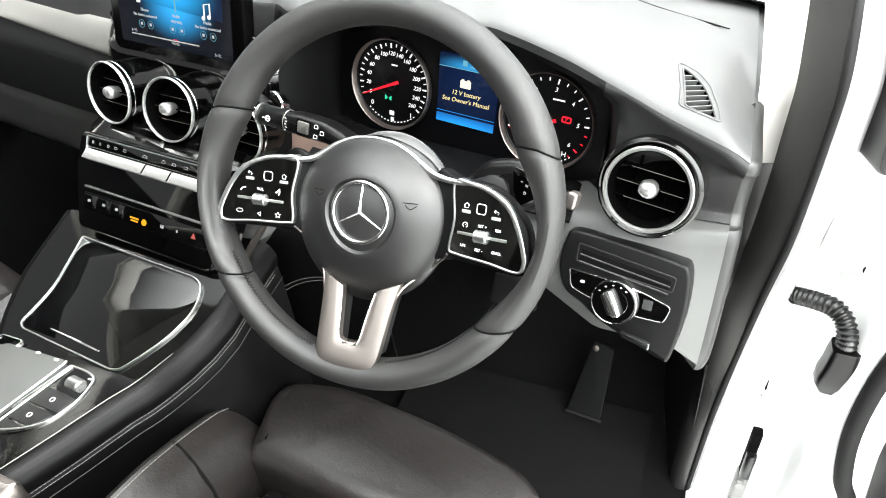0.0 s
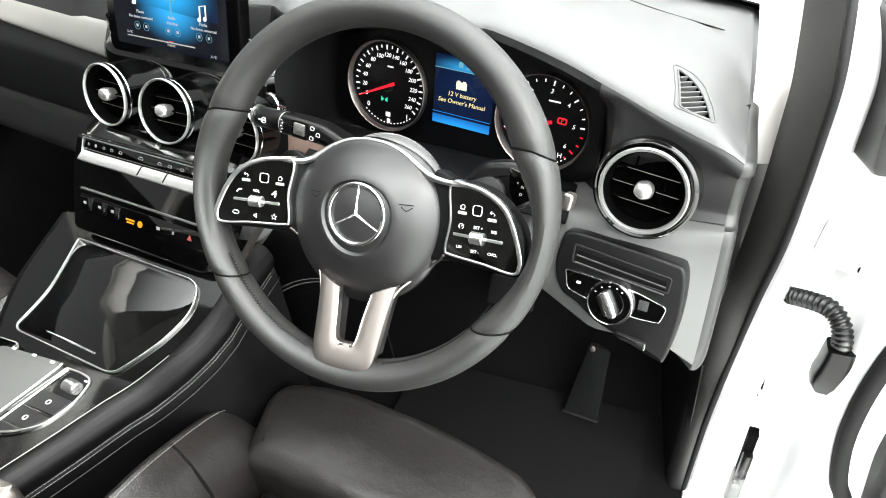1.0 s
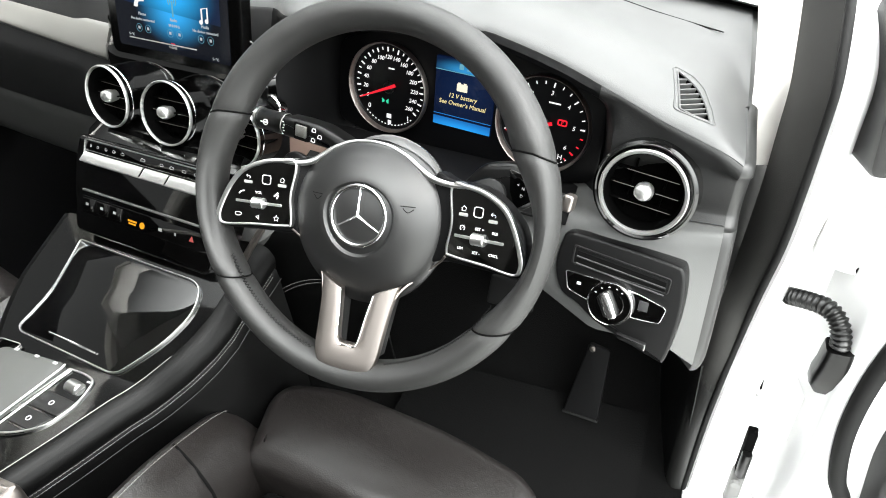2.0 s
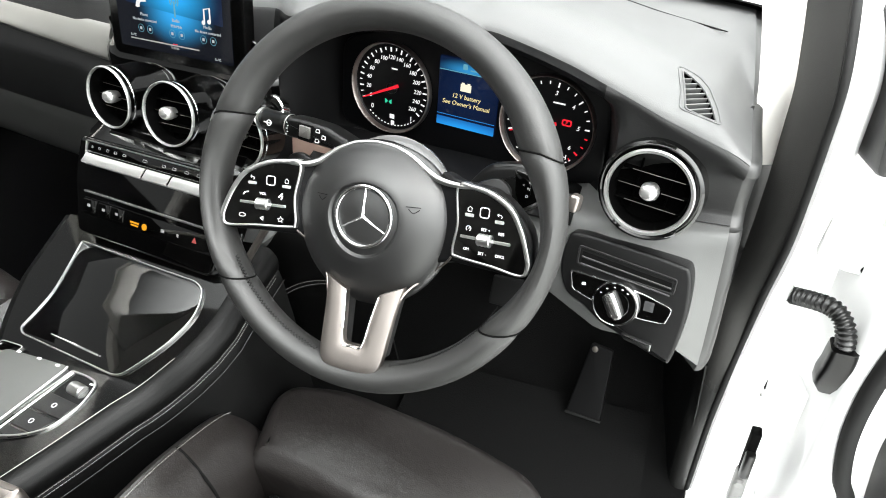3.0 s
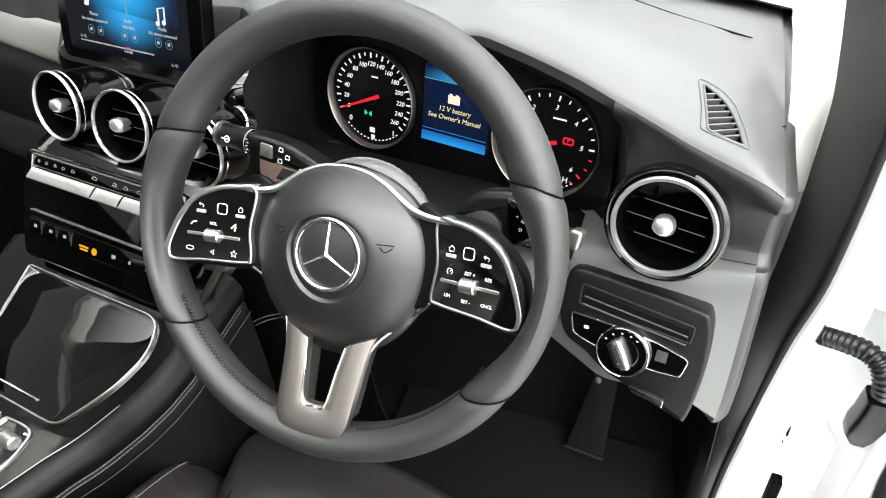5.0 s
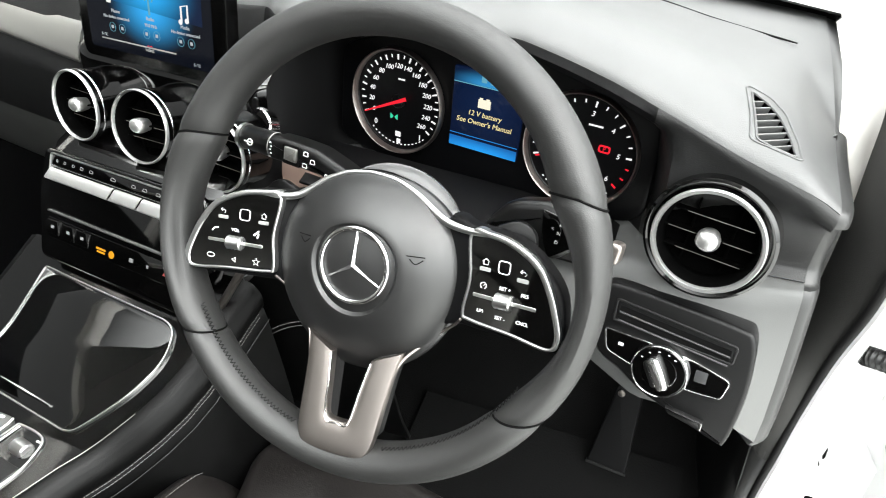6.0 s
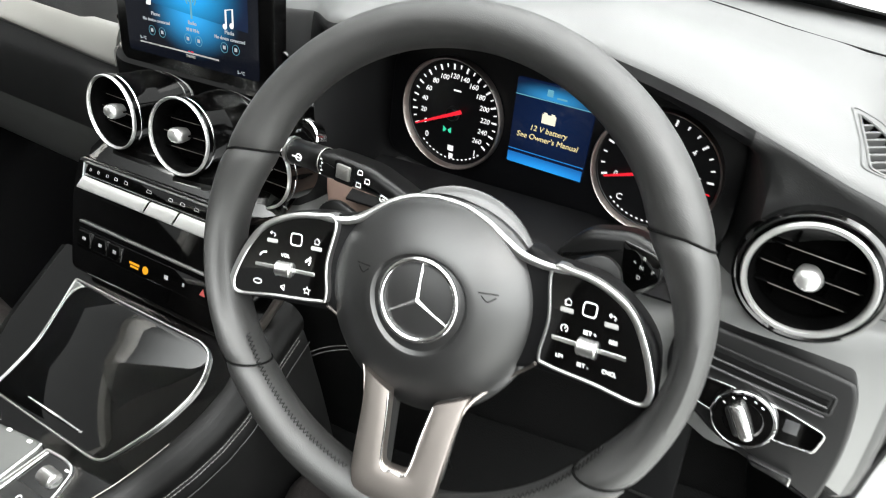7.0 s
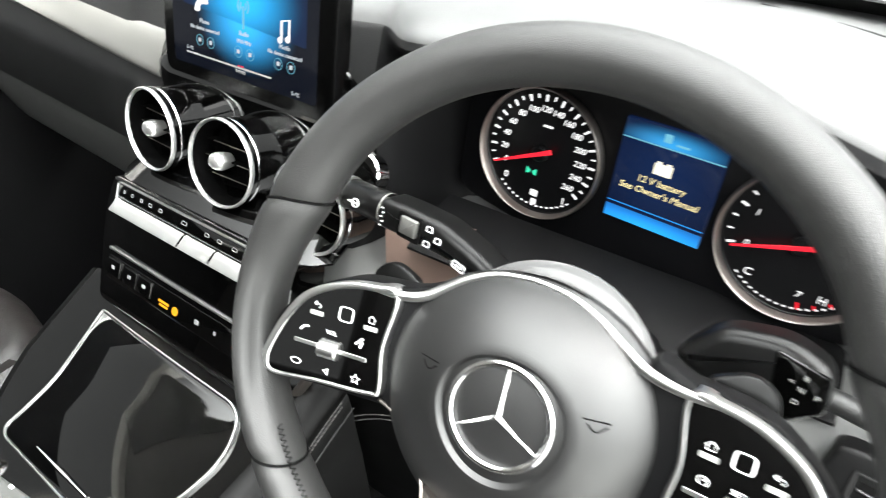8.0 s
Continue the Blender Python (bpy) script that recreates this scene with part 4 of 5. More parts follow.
rings = []
for c, w, h, up in ((-.050, .050, .044, -.012), (-.058, .058, .050, -.012), (-.085, .062, .050, -.016), (-.13, .064, .050, -.022), (-.19, .066, .052, -.028), (-.25, .066, .052, -.030)):
    rings.append([(w * x, up + h * y - .008, c) for x, y in rounded([(-1, -.9), (1, -.9), (.9, .95), (-.9, .95)], .7, 6)])
part("shroud", loft(rings), LINING, column)
part("collar", lathe([(.052, -.066), (.060, -.064), (.066, -.058), (.067, -.050), (.063, -.046), (.056, -.045)], 44, at=(0, -.004, 0)), mat("grey_gloss_collar", (0.0875, 0.0875, 0.0875), .20, mottle=.05), column, "glossy grey collar ring")

# combination stalk (left) and gear selector stalk (right)
def along(a, b):
    a, b = Vector(a), Vector(b)
    return Matrix.Translation(a) @ (b - a).to_track_quat("Z", "Y").to_matrix().to_4x4()


stalk = thing("wiper_stalk", "black stalk with white wiper symbols and a silver tip", "control stalk", facing((-.1115, .107, 1.0745), (-.10, -.95, .30), -3))
sh = rounded([(.075, -.028), (.030, -.0125), (-.015, -.0110), (-.034, -.0110), (-.034, .0110), (-.010, .0115), (.020, .0100), (.050, .001), (.085, -.014)], .006, 4)
part("body", prism(sh, -.016, .010, .007, 4), STALKBLACK, stalk)
part("sleeve", shifted(lathe([(.0, -.036), (.0108, -.036), (.0116, -.034), (.0118, -.012), (.0122, -.011), (.0122, -.0), (.0, .0)], 28), Matrix.Translation((-.034, .0, -.003)) @ Matrix.Rotation(radians(90), 4, "Y") @ Matrix.Scale(1, 4)), STALKBLACK, stalk, "turning end sleeve")
part("tip", shifted(lathe([(.0, -.006), (.010, -.006), (.0125, -.004), (.0128, .0), (.0, .0)], 28), Matrix.Translation((-.0700, .0, -.003)) @ Matrix.Rotation(radians(90), 4, "Y")), BRIGHTLINE, stalk, "silver end cap")
part("rocker_well", prism(rounded([(-.0135, -.0095), (.0075, -.0105), (.0075, .0080), (-.0135, .0090)], .003, 3), .0085, .0104, .0006), SEAM, stalk, "black rocker surround")
part("rocker", prism(rounded([(-.0095, -.0055), (.0045, -.0062), (.0045, .0062), (-.0095, .0068)], .0012, 3), .009, .0135, .0014), SILVER, stalk, "pale silver rocker switch")
part("ring_line", shifted(lathe([(.0118, -.0006), (.0124, .0), (.0118, .0006)], 28), Matrix.Translation((-.0335, .0, -.003)) @ Matrix.Rotation(radians(90), 4, "Y")), SILVER, stalk, "thin pale ring")
sy = bmesh.new()
for cx, cy in ((.0140, .0045), (.0135, -.0062), (.0220, -.0010)):
    sweep([(x, y, .0106) for x, y in rounded([(cx - .0026, cy - .0018), (cx + .0026, cy - .0018), (cx + .0020, cy + .0018), (cx - .0020, cy + .0018)], .0006, 2)], .0004, 4, True, bm=sy)
sweep([(x, y, .0106) for x, y in rounded([(.036, -.0125), (.0455, -.0150), (.0465, -.0105), (.037, -.0080)], .001, 2)], .0005, 4, True, bm=sy)
sweep([(.0385, -.0108, .0106), (.0440, -.0122, .0106)], .0007, 4, bm=sy)
for i in range(5):
    sweep([(-.0280 + .0014 * (i % 2), -.007 + i * .0032, .0118), (-.0262 + .0014 * (i % 2), -.007 + i * .0032, .0118)], .0005, 4, bm=sy)
sweep([(x, y, .0108) for x, y in ellipse(-.053, .0, .003, .003, 12)], .0006, 4, True, bm=sy)
sweep([(-.060, .0, .0108), (-.050, .0, .0112)], .0007, 4, bm=sy)
part_each("symbol", sy, PRINT, stalk)

gear = thing("gear_stalk", "black gear selector stalk with pale letters and a silver end", "gear selector", facing((.114, .108, 1.044), (-.10, -.92, .38), -6))
gs = rounded([(-.050, -.016), (-.030, .014), (.004, .024), (.030, .018), (.036, -.004), (.020, -.024), (-.020, -.022)], .010, 4)
part("body", prism(gs, -.02, .006, .008, 5), STALKBLACK, gear)
part("plate", prism(rounded([(.000, .017), (.030, .014), (.034, -.005), (.016, -.021), (.006, -.006)], .003, 3), .004, .0068, .0008), PIANO, gear, "gloss black letter plate")
part("lever", loft([[(x, .006 * math.sin(a) * k, -.008 + .008 * math.cos(a) * k) for a in np.linspace(0, 2 * math.pi, 15)[:-1]] for x, k in ((.02, 1), (.045, 1.1), (.060, 1.15))]), HARD, gear)
part("end_button", prism(rounded([(.058, -.0085), (.069, -.0085), (.069, .0085), (.058, .0085)], .004, 4), -.013, .003, .003, 4), SATIN, gear, "pale silver end button")
for w, x, y in (("R", .0190, .0085), ("N", .0190, .0015), ("D", .0190, -.006), ("P", .0275, .0010), ("<", .0130, .004)):
    part("letter", words(w, .0040, (x, y, .007)), PALEGREY, gear)


# ---- instrument cluster ----
CM = facing((.010, .243, 1.050), (-.12, -.985, .12), -4)
cluster = thing("instrument_cluster", "black instrument cluster with two round dials and a blue display", "instrument cluster", CM)
part("housing", prism(rounded([(-.185, -.050), (-.06, -.070), (.07, -.070), (.180, -.045), (.178, .055), (.10, .088), (-.10, .088), (-.180, .060)], .02, 5), -.03, -.006, .004), DIALBLACK, cluster, "black cluster face")


def dial(cx, cy, r, needle_deg, numbers, a0, step, minor, red_from, small, red_tick):
    z = -.0010
    d = part("dial", lathe([(.0, -.004), (r * .93, -.004), (r * .95, -.003), (r * .97, .002)], 56, at=(cx, cy, z)), DIALBLACK, cluster, "round black dial")
    part("ring", lathe([(r * .945, -.002), (r * .965, .0045), (r * .985, .0056), (r * 1.000, .0045), (r * 1.005, -.003)], 64, at=(cx, cy, z)), SATIN, d, "silver dial ring")
    white, red = bmesh.new(), bmesh.new()
    total = (len(numbers) - 1) * minor
    for i in range(total + 1):
        a = radians(a0 - step * i / minor)
        major = i % minor == 0
        ln = .095 if major else .06
        ca, sa = math.cos(a), math.sin(a)
        w = .0009 if major else .0006
        target = red if (red_from is not None and i >= red_from) else white
        p0, p1 = r * .865, r * (.865 - ln)
        q = [(cx + p0 * ca - w * sa, cy + p0 * sa + w * ca), (cx + p0 * ca + w * sa, cy + p0 * sa - w * ca), (cx + p1 * ca + w * .8 * sa, cy + p1 * sa - w * .8 * ca), (cx + p1 * ca - w * .8 * sa, cy + p1 * sa + w * .8 * ca)]
        prism(q, z - .0038, z - .0030, 0, bm=target)
    part("scale", white, LITWHITE, d, "white scale marks")
    if red_from is not None:
        part("red_scale", red, LITRED, d, "red scale marks")
    else:
        red.free()
    for i, n in enumerate(numbers):
        a = radians(a0 - step * i)
        part("figure", words(n, r * .125, (cx + r * .635 * math.cos(a), cy + r * .655 * math.sin(a), z - .0032), 0, .0003, shear=.18), LITWHITE, d)
    na = radians(needle_deg)
    ca, sa = math.cos(na), math.sin(na)
    L, B, w = r * .80, r * .22, r * .030
    nd = prism([(cx + L * ca - w * .4 * sa, cy + L * sa + w * .4 * ca), (cx - B * ca - w * 1.2 * sa, cy - B * sa + w * 1.2 * ca), (cx - B * ca + w * 1.2 * sa, cy - B * sa - w * 1.2 * ca), (cx + L * ca + w * .4 * sa, cy + L * sa - w * .4 * ca)], z + .001, z + .0025, .0003, 1)
    part("needle", nd, LITRED, d, "red needle")
    part("needle_hub", lathe([(.0, .003), (r * .10, .003), (r * .13, .001), (r * .13, -.003)], 24, at=(cx, cy, z - .001)), DIALBLACK, d)
    arc = bmesh.new()
    for i in range(15):
        a = radians(228 + 84 * i / 14)
        for rr in (.86,):
            ca, sa = math.cos(a), math.sin(a)
            x, y = cx + r * rr * ca, cy + r * rr * sa
            prism([(x - .0010 * sa - .0006 * ca, y + .0010 * ca - .0006 * sa), (x + .0010 * sa - .0006 * ca, y - .0010 * ca - .0006 * sa), (x + .0010 * sa + .0006 * ca, y - .0010 * ca + .0006 * sa), (x - .0010 * sa + .0006 * ca, y + .0010 * ca + .0006 * sa)], z - .0038, z - .0030, 0, bm=arc)
    part("small_scale", arc, LITWHITE, d, "small white gauge scale")
    for t, x, y in small:
        part("small_figure", words(t, r * .15, (cx + x * r, cy + y * r, z - .0032), 0, .0003), LITWHITE, d)
    return d


speedo = dial(-.1020, .0115, .0575, 205, [str(v) for v in range(0, 261, 20)], 205, 18.5, 2, None, (("0", -.52, -.52), ("1", .50, -.62)), None)
part("gauge_icon", joined(box(-.1055, -.0985, -.0295, -.0235, -.0049, -.0043, .0006), box(-.1035, -.0985, -.0375, -.0320, -.0049, -.0043, .0006)), LITWHITE, speedo)
part("unit_bar", box(-.104, -.0955, .0345, .0362, -.0049, -.0043), LITWHITE, speedo)
lamp = bmesh.new()
for s in (-1, 1):
    prism(rounded([(-.108 + s * .0009, -.0072), (-.108 + s * .0048, -.0042), (-.108 + s * .0048, -.0105), (-.108 + s * .0020, -.0095)], .0006, 2), -.0049, -.0043, 0, bm=lamp)
part("green_lamp", lamp, LITGREEN, speedo, "green lamp symbol")
tacho = dial(.1072, .0120, .0570, 200, [str(v) for v in range(0, 8)], 199, 39, 3, 16, (("C", -.45, -.58), ("H", .45, -.60)), None)
part("red_lamp", rim_plate(rounded([(.1235, .0145), (.1350, .0145), (.1350, .0220), (.1235, .0220)], .0025, 4), rounded([(.1250, .0160), (.1335, .0160), (.1335, .0205), (.1250, .0205)], .0018, 4), -.0049, -.0041), LITRED, tacho, "red brake lamp symbol")
part("red_lamp_letter", words("P", .0058, (.1293, .0182, -.0043), 0, .0003), LITRED, tacho)
part("unit_bar", box(.110, .124, .0375, .0392, -.0049, -.0043), LITWHITE, tacho)

dispm = screen_glow("cluster_display", (.004, .030), (.075, .075), (.004, .013, .050), (.002, .005, .020), 1.0)
disp = part("display", box(-.0355, .0435, -.0190, .0650, -.006, -.0025, .001), dispm, cluster, "dark blue lit display")
part("blue_band", box(-.0350, .0430, -.0185, -.0080, -.0025, -.0021), screen_glow("display_band", (.004, -.018), (.09, .013), (.02, .33, .85), (.01, .12, .42), 1.0), disp, "bright blue band")
part("pale_line", box(-.0350, .0430, -.0050, -.0043, -.0025, -.0021), LITBLUE, disp)
part("pale_line", box(-.0350, .0430, .0490, .0498, -.0025, -.0021), LITCYAN, disp)
part("head_glow", box(-.0350, .0430, .0500, .0640, -.0025, -.0022), screen_glow("display_head", (.004, .052), (.05, .014), (.03, .28, .6), (.004, .012, .04), 1.0), disp)
part("head_icon", joined(box(-.004, .002, .0535, .0600, -.0022, -.0018, .0006), box(.006, .016, .0530, .0545, -.0022, -.0018)), LITCYAN, disp)
part("battery_icon", joined(box(-.0055, .0085, .0275, .0365, -.0025, -.0020, .0005), box(-.0040, -.0005, .0365, .0380, -.0025, -.0020), box(.0035, .0070, .0365, .0380, -.0025, -.0020)), glow("lit_cream", (1, .95, .75), .95), disp, "white battery symbol")
for line_text, yy in (("12 V battery", .0205), ("See Owner's Manual", .0115)):
    part("message", words(line_text, .0076, (.003, yy, -.0022), 0, .0002, shear=.15), LITYELLOW, disp, "yellow warning text")

# black lower lining under the dials
lining = [[Vector((x, .236 - .075 * t + .004 * math.sin(3 * t), 1.004 - .020 * x / .19 - .014 * t * t)) for t in np.linspace(0, 1, 6)] for x in np.linspace(-.165, .165, 12)]
tagged(part("cluster_lining", sheet(lining, thick=.003), LINING), "matt black lining under the dials", "dash lining", kind="structure")
tagged(part("column_side_trim", sheet([[(x, .180, 1.030 + .05 * (x + .11)), (x, .174, 1.010 + .05 * (x + .11)), (x, .168, .962 + .10 * (x + .11))] for x in np.linspace(-.196, -.110, 7)], thick=.003), BROWN), "brown trim beside the steering column", "dash trim", kind="structure")


# ---- round air vents ----
def round_vent(m, r=.0415, lip=.0, slid=.0):
    v = thing("air_vent", "round air vent with a silver ring and knob", "air vent", m, "round air vents")
    part("barrel", lathe([(r * .95, -.036), (r * .958, -.004), (r * .968, .0010), (r * .968, .0040)], 56), PIANO, v, "gloss black barrel")
    part("ring", lathe([(r * (.910 - lip), .0040), (r * (.918 - lip), .0064), (r * (.932 - lip), .0076), (r * .955, .0078), (r * .972, .0068), (r * .980, .0046), (r * .970, .0036)], 64), TOGGLE, v, "bright silver ring")
    part("ring_lip", lathe([(r * .963, -.0022), (r * .972, -.0028), (r * .972, -.0040), (r * .960, -.0046)], 64), CHROME, v, "second thin silver lip")
    part("inner_ring", lathe([(r * .80, -.010), (r * .83, -.002), (r * (.88 - lip), .0015), (r * (.914 - lip), .0044)], 56), VENTBLACK, v)
    part("back", lathe([(.0, -.018), (r * .82, -.018), (r * .82, -.008)], 40), VENTBLACK, v, "dark duct")
    for k in (-1, 0, 1):
        yy = k * r * .36
        half = math.sqrt((r * .80) ** 2 - yy * yy)
        part("blade", box(-half, half, yy - .0008, yy + .0008, -.014, -.0050, .0004), VENTBLACK, v)
        for x0, x1 in ((-.92, -.30), (.30, .92)) if k == 0 else ((-.70, .92),):
            part("blade_edge", box(half * x0, half * x1, yy - .00032, yy + .00032, -.0050, -.0044, .0002), SATIN, v, "thin bright blade edge")
    for sx in (-1, 1):
        part("blade", box(sx * r * .36 - .0008, sx * r * .36 + .0008, -r * .6, r * .6, -.017, -.012, .0004), VENTBLACK, v)
    face = [(r * q * math.cos(radians(a)), r * q * math.sin(radians(a))) for a, q in ((20, .245), (75, .228), (140, .25), (205, .236), (270, .222), (325, .245))]
    dome = [[(x * k + slid - r * tilt, y * k, z) for x, y in rounded(face, r * .10, 3)] for k, z, tilt in ((.80, -.010, 0), (.98, -.002, 0), (1.0, .0015, 0), (.94, .0045, .004), (.78, .0072, .014), (.55, .0086, .026), (.05, .0090, .030))]
    part("knob", loft(dome), TOGGLE, v, "silver centre knob")
    return v


VN = (-.09, -.97, .22)
ventl = round_vent(facing((-.4476, .1488, 1.0641), (-.10, -.97, .22), -4), .0418, 0, -.0025)
round_vent(facing((-.3400, .1365, 1.0572), (-.01, -.957, .285), -4), .0418, 0, -.0060)
copy_thing(ventl, facing((-.2320, .127, 1.0465), VN, -4))
ventr = round_vent(facing((.2425, .146, 1.0355), (-.14, -.965, .20), -6), .0452, .035)
surround = lathe([(.0455, -.006), (.0465, .0010), (.0488, .0020), (.0513, .0002), (.0523, -.020)], 64)
part("surround", surround, PIANO, ventr, "gloss black outer ring")

# ---- centre stack ----
stack = thing("centre_stack", "gloss black centre stack with silver climate switches", "control panel", facing((-.38, .115, 1.030), (-.08, -.86, .45), -1.5))
part("panel", prism(rounded([(-.116, -.0165), (-.122, -.065), (-.108, -.150), (.140, -.150), (.158, -.065), (.152, -.0165)], [.01, .03, .01, .01, .03, .01], 4), -.04, .0, .004, 3), PIANO, stack, "gloss black lower panel")
rows = []
for x in np.linspace(-.500, -.205, 24):
    u = x + .36
    end = max(0.0, abs(u - .008) - .118) / .03
    sec = [(.200, 1.150), (.199, 1.128), (.184, 1.106), (.179, 1.082), (.175, 1.060), (.166, 1.042), (.151, 1.0285), (.130, 1.0190), (.1075, 1.0120)]
    rows.append([(x, p[0] - .088 * u + .020 * end ** 2, p[1] - (.055 - .025 * i / 32) * u - .5 * max(0, p[1] - 1.105) * min(1, 2 * end)) for i, p in enumerate(curve(sec, 4))])
part("vent_panel", shifted(sheet(rows, thick=.003), stack.matrix_world.inverted()), PIANO, stack, "gloss black panel around the vents")
bez = rounded([(-.101, -.0535), (.140, -.0535), (.140, -.0205), (-.101, -.0205)], .004, 4)
part("switch_bezel", rim_plate(bez, offset(bez, .0015), -.001, .003, .0006), BRIGHTLINE, stack, "thin chrome surround")
part("symbol_strip", box(-.0985, .1375, -.0345, -.0225, -.001, .0016, .0005), PIANO, stack)
part("strip_line", box(-.0985, .1375, -.0362, -.0350, -.001, .0024, .0004), CHROME, stack)
for x0, x1 in ((-.0985, .0145), (.0175, .0605), (.0635, .1375)):
    rows = []
    for x in np.linspace(x0, x1, 8):
        rows.append([(x, -.0380, .001), (x, -.0388, .0032), (x, -.0400, .0042), (x, -.0490, .0092), (x, -.0505, .0092), (x, -.0513, .0075), (x, -.0520, .0)])
    part("toggle", sheet(rows, thick=.0008), TOGGLE, stack, "silver toggle switch")
cl = bmesh.new()
for i, (x, w) in enumerate(((-.088, .004), (-.074, .005), (-.058, .006), (-.043, .008), (-.026, .009), (.012, .012), (.046, .009), (.064, .010), (.085, .010), (.105, .008), (.122, .006))):
    sweep([(px, py, .0018) for px, py in rounded([(x - w * .35, -.0300), (x + w * .35, -.0300), (x + w * .30, -.0272), (x - w * .25, -.0268)], .001, 2)], .0004, 4, True, bm=cl)
part_each("symbol", cl, DIMPRINT, stack, "small grey climate symbol")
part("silver_bar", box(-.0975, .145, -.0915, -.0885, -.001, .003, .001), BRIGHTLINE, stack, "long silver bar")
part("button_strip", box(-.098, .145, -.122, -.098, -.001, .0006, .0004), GLOSS, stack)
for x in (-.086, -.0565, -.031):
    part("button", box(x - .0115, x + .0115, -.1175, -.1005, .0, .0020, .0006), GLOSS, stack)
    part("button_mark", box(x - .0028, x + .0028, -.1100, -.1065, .0020, .0024), DIMPRINT, stack)
part("amber_mark", joined(box(-.006, .0100, -.1130, -.1108, .0006, .0012), box(-.004, .0090, -.1165, -.1145, .0006, .0012)), LITAMBER, stack, "amber passenger airbag lettering bars")
part("amber_mark", lathe([(.0, .0012), (.0044, .0012), (.0044, .0006)], 12, at=(.0205, -.1135, 0)), LITAMBER, stack)
part("button_mark", joined(box(.0505, .0565, -.1128, -.1085, .0006, .0012, .0002), box(.0785, .0815, -.1122, -.1085, .0006, .0012, .0002)), DIMPRINT, stack)
part("hazard_mark", prism([(.105, -.1125), (.1125, -.1125), (.10875, -.1055)], .0006, .0014), glow("lit_hazard", (.9, .18, .16), .55), stack, "red warning triangle")
edge_trim = [Vector(p) for p in ((-.172, .086, .972), (-.196, .072, .935), (-.222, .060, .895), (-.238, .052, .868))]
part("side_trim", shifted(sweep(curve(edge_trim, 5), .0048, 8), stack.matrix_world.inverted()), SATIN, stack, "silver side strip")

# ---- central display ----
TM = facing((-.3505, .189, 1.138), (-.08, -.97, .20), -3)
tablet = thing("central_display", "black tablet-like central display with a lit blue menu", "display", TM)
tb = rounded([(-.109, -.034), (.117, -.034), (.117, .098), (-.109, .098)], .012, 6)
part("case", prism(tb, -.014, .002, .0015, 2), mat("display_case_black", (0.0006, 0.0006, 0.0006), 0.22, mottle=0.05, spec=0.12), tablet, "thin black case")
scr = part("screen", prism(rounded([(-.099, -.029), (.109, -.029), (.109, .092), (-.099, .092)], .004, 3), .0015, .0026), screen_glow("menu_glow", (.012, .026), (.074, .050), (.03, .42, .92), (.0006, .0016, .0060), 1.0), tablet, "lit blue menu")
band = screen_glow("menu_band", (.01, .046), (.085, .050), (.02, .44, .95), (.0012, .010, .04), 1.0)
part("menu_band", prism([(-.080, .030), (.095, .018), (.095, .060), (-.080, .060)], .0026, .0028), band, scr)
part("foot_line", box(-.078, .050, -.0178, -.0162, .0026, .0030), DIMPRINT, scr)
cols = (-.047, .012, .068)
icons = bmesh.new()
sweep(curve([(cols[0] - .010, .026, .0032), (cols[0] - .006, .034, .0032), (cols[0] + .006, .036, .0032)], 5), .0028, 6, bm=icons)
part("phone_icon", icons, LITWHITE, scr)
tower = bmesh.new()
sweep([(cols[1], .020, .0032), (cols[1], .040, .0032)], .0011, 6, bm=tower)
for r in (.004, .0075):
    for a in (0, 180):
        sweep([(x, y, .0032) for x, y in ellipse(cols[1], .040, r, r, 8, a - 45, a + 45)], .0007, 5, bm=tower)
part("radio_icon", tower, LITCYAN, scr)
note = bmesh.new()
sweep([(cols[2] - .004, .020, .0032), (cols[2] - .004, .036, .0032), (cols[2] + .006, .038, .0032), (cols[2] + .006, .022, .0032)], .0010, 5, bm=note)
for x, y in ((cols[2] - .0062, .0195), (cols[2] + .0038, .0215)):
    lathe([(.0, .0008), (.0028, .0006), (.0030, .0)], 12, note, (x, y, .0028))
part("music_icon", note, LITWHITE, scr)
for text, size, x, y in (("Phone", .0058, cols[0], .0165), ("No device connected", .0052, cols[0], .0095), ("Radio", .0058, cols[1], .0155), ("99.0 MHz", .0052, cols[1], .0080), ("Media", .0058, cols[2], .0140), ("No device connected", .0052, cols[2], .0075), ("THEMES", .0042, .006, -.0205), ("5--°C", .0048, -.072, -.0125), ("5--°C", .0048, .083, -.0245)):
    part("menu_word", words(text, size, (x, y, .0030)), DIMPRINT if text == "THEMES" else MENUTEXT, scr)
for cx in cols:
    for dx in (-.0085, .0085):
        part("round_key", sweep([(x, y, .0030) for x, y in ellipse(cx + dx, -.0020, .0052, .0052, 20)], .00022, 4, True), LITCYAN, scr)
        part("key_mark", box(cx + dx - .0018, cx + dx + .0018, -.0036, .0000, .0028, .0032), MENUTEXT, scr)
for x0, x1 in ((.003, .0055), (.007, .0105)):
    part("theme_mark", box(x0, x1, -.0156, -.0148, .0028, .0032), LITRED, scr)
part("foot", shifted(box(-.06, .06, -.055, -.030, -.030, -.006, .004), Matrix.Identity(4)), PIANO, tablet)

scr.matrix_basis = Matrix.Translation((-.0022, .0050, 0)) @ Matrix.Diagonal((.915, .93, 1, 1))

# ---- light switch panel ----
LP = facing((.235, .125, .940), (-.12, -.93, .33))
lights = thing("light_switch_panel", "black light switch panel with a silver rotary knob", "switch panel", LP)
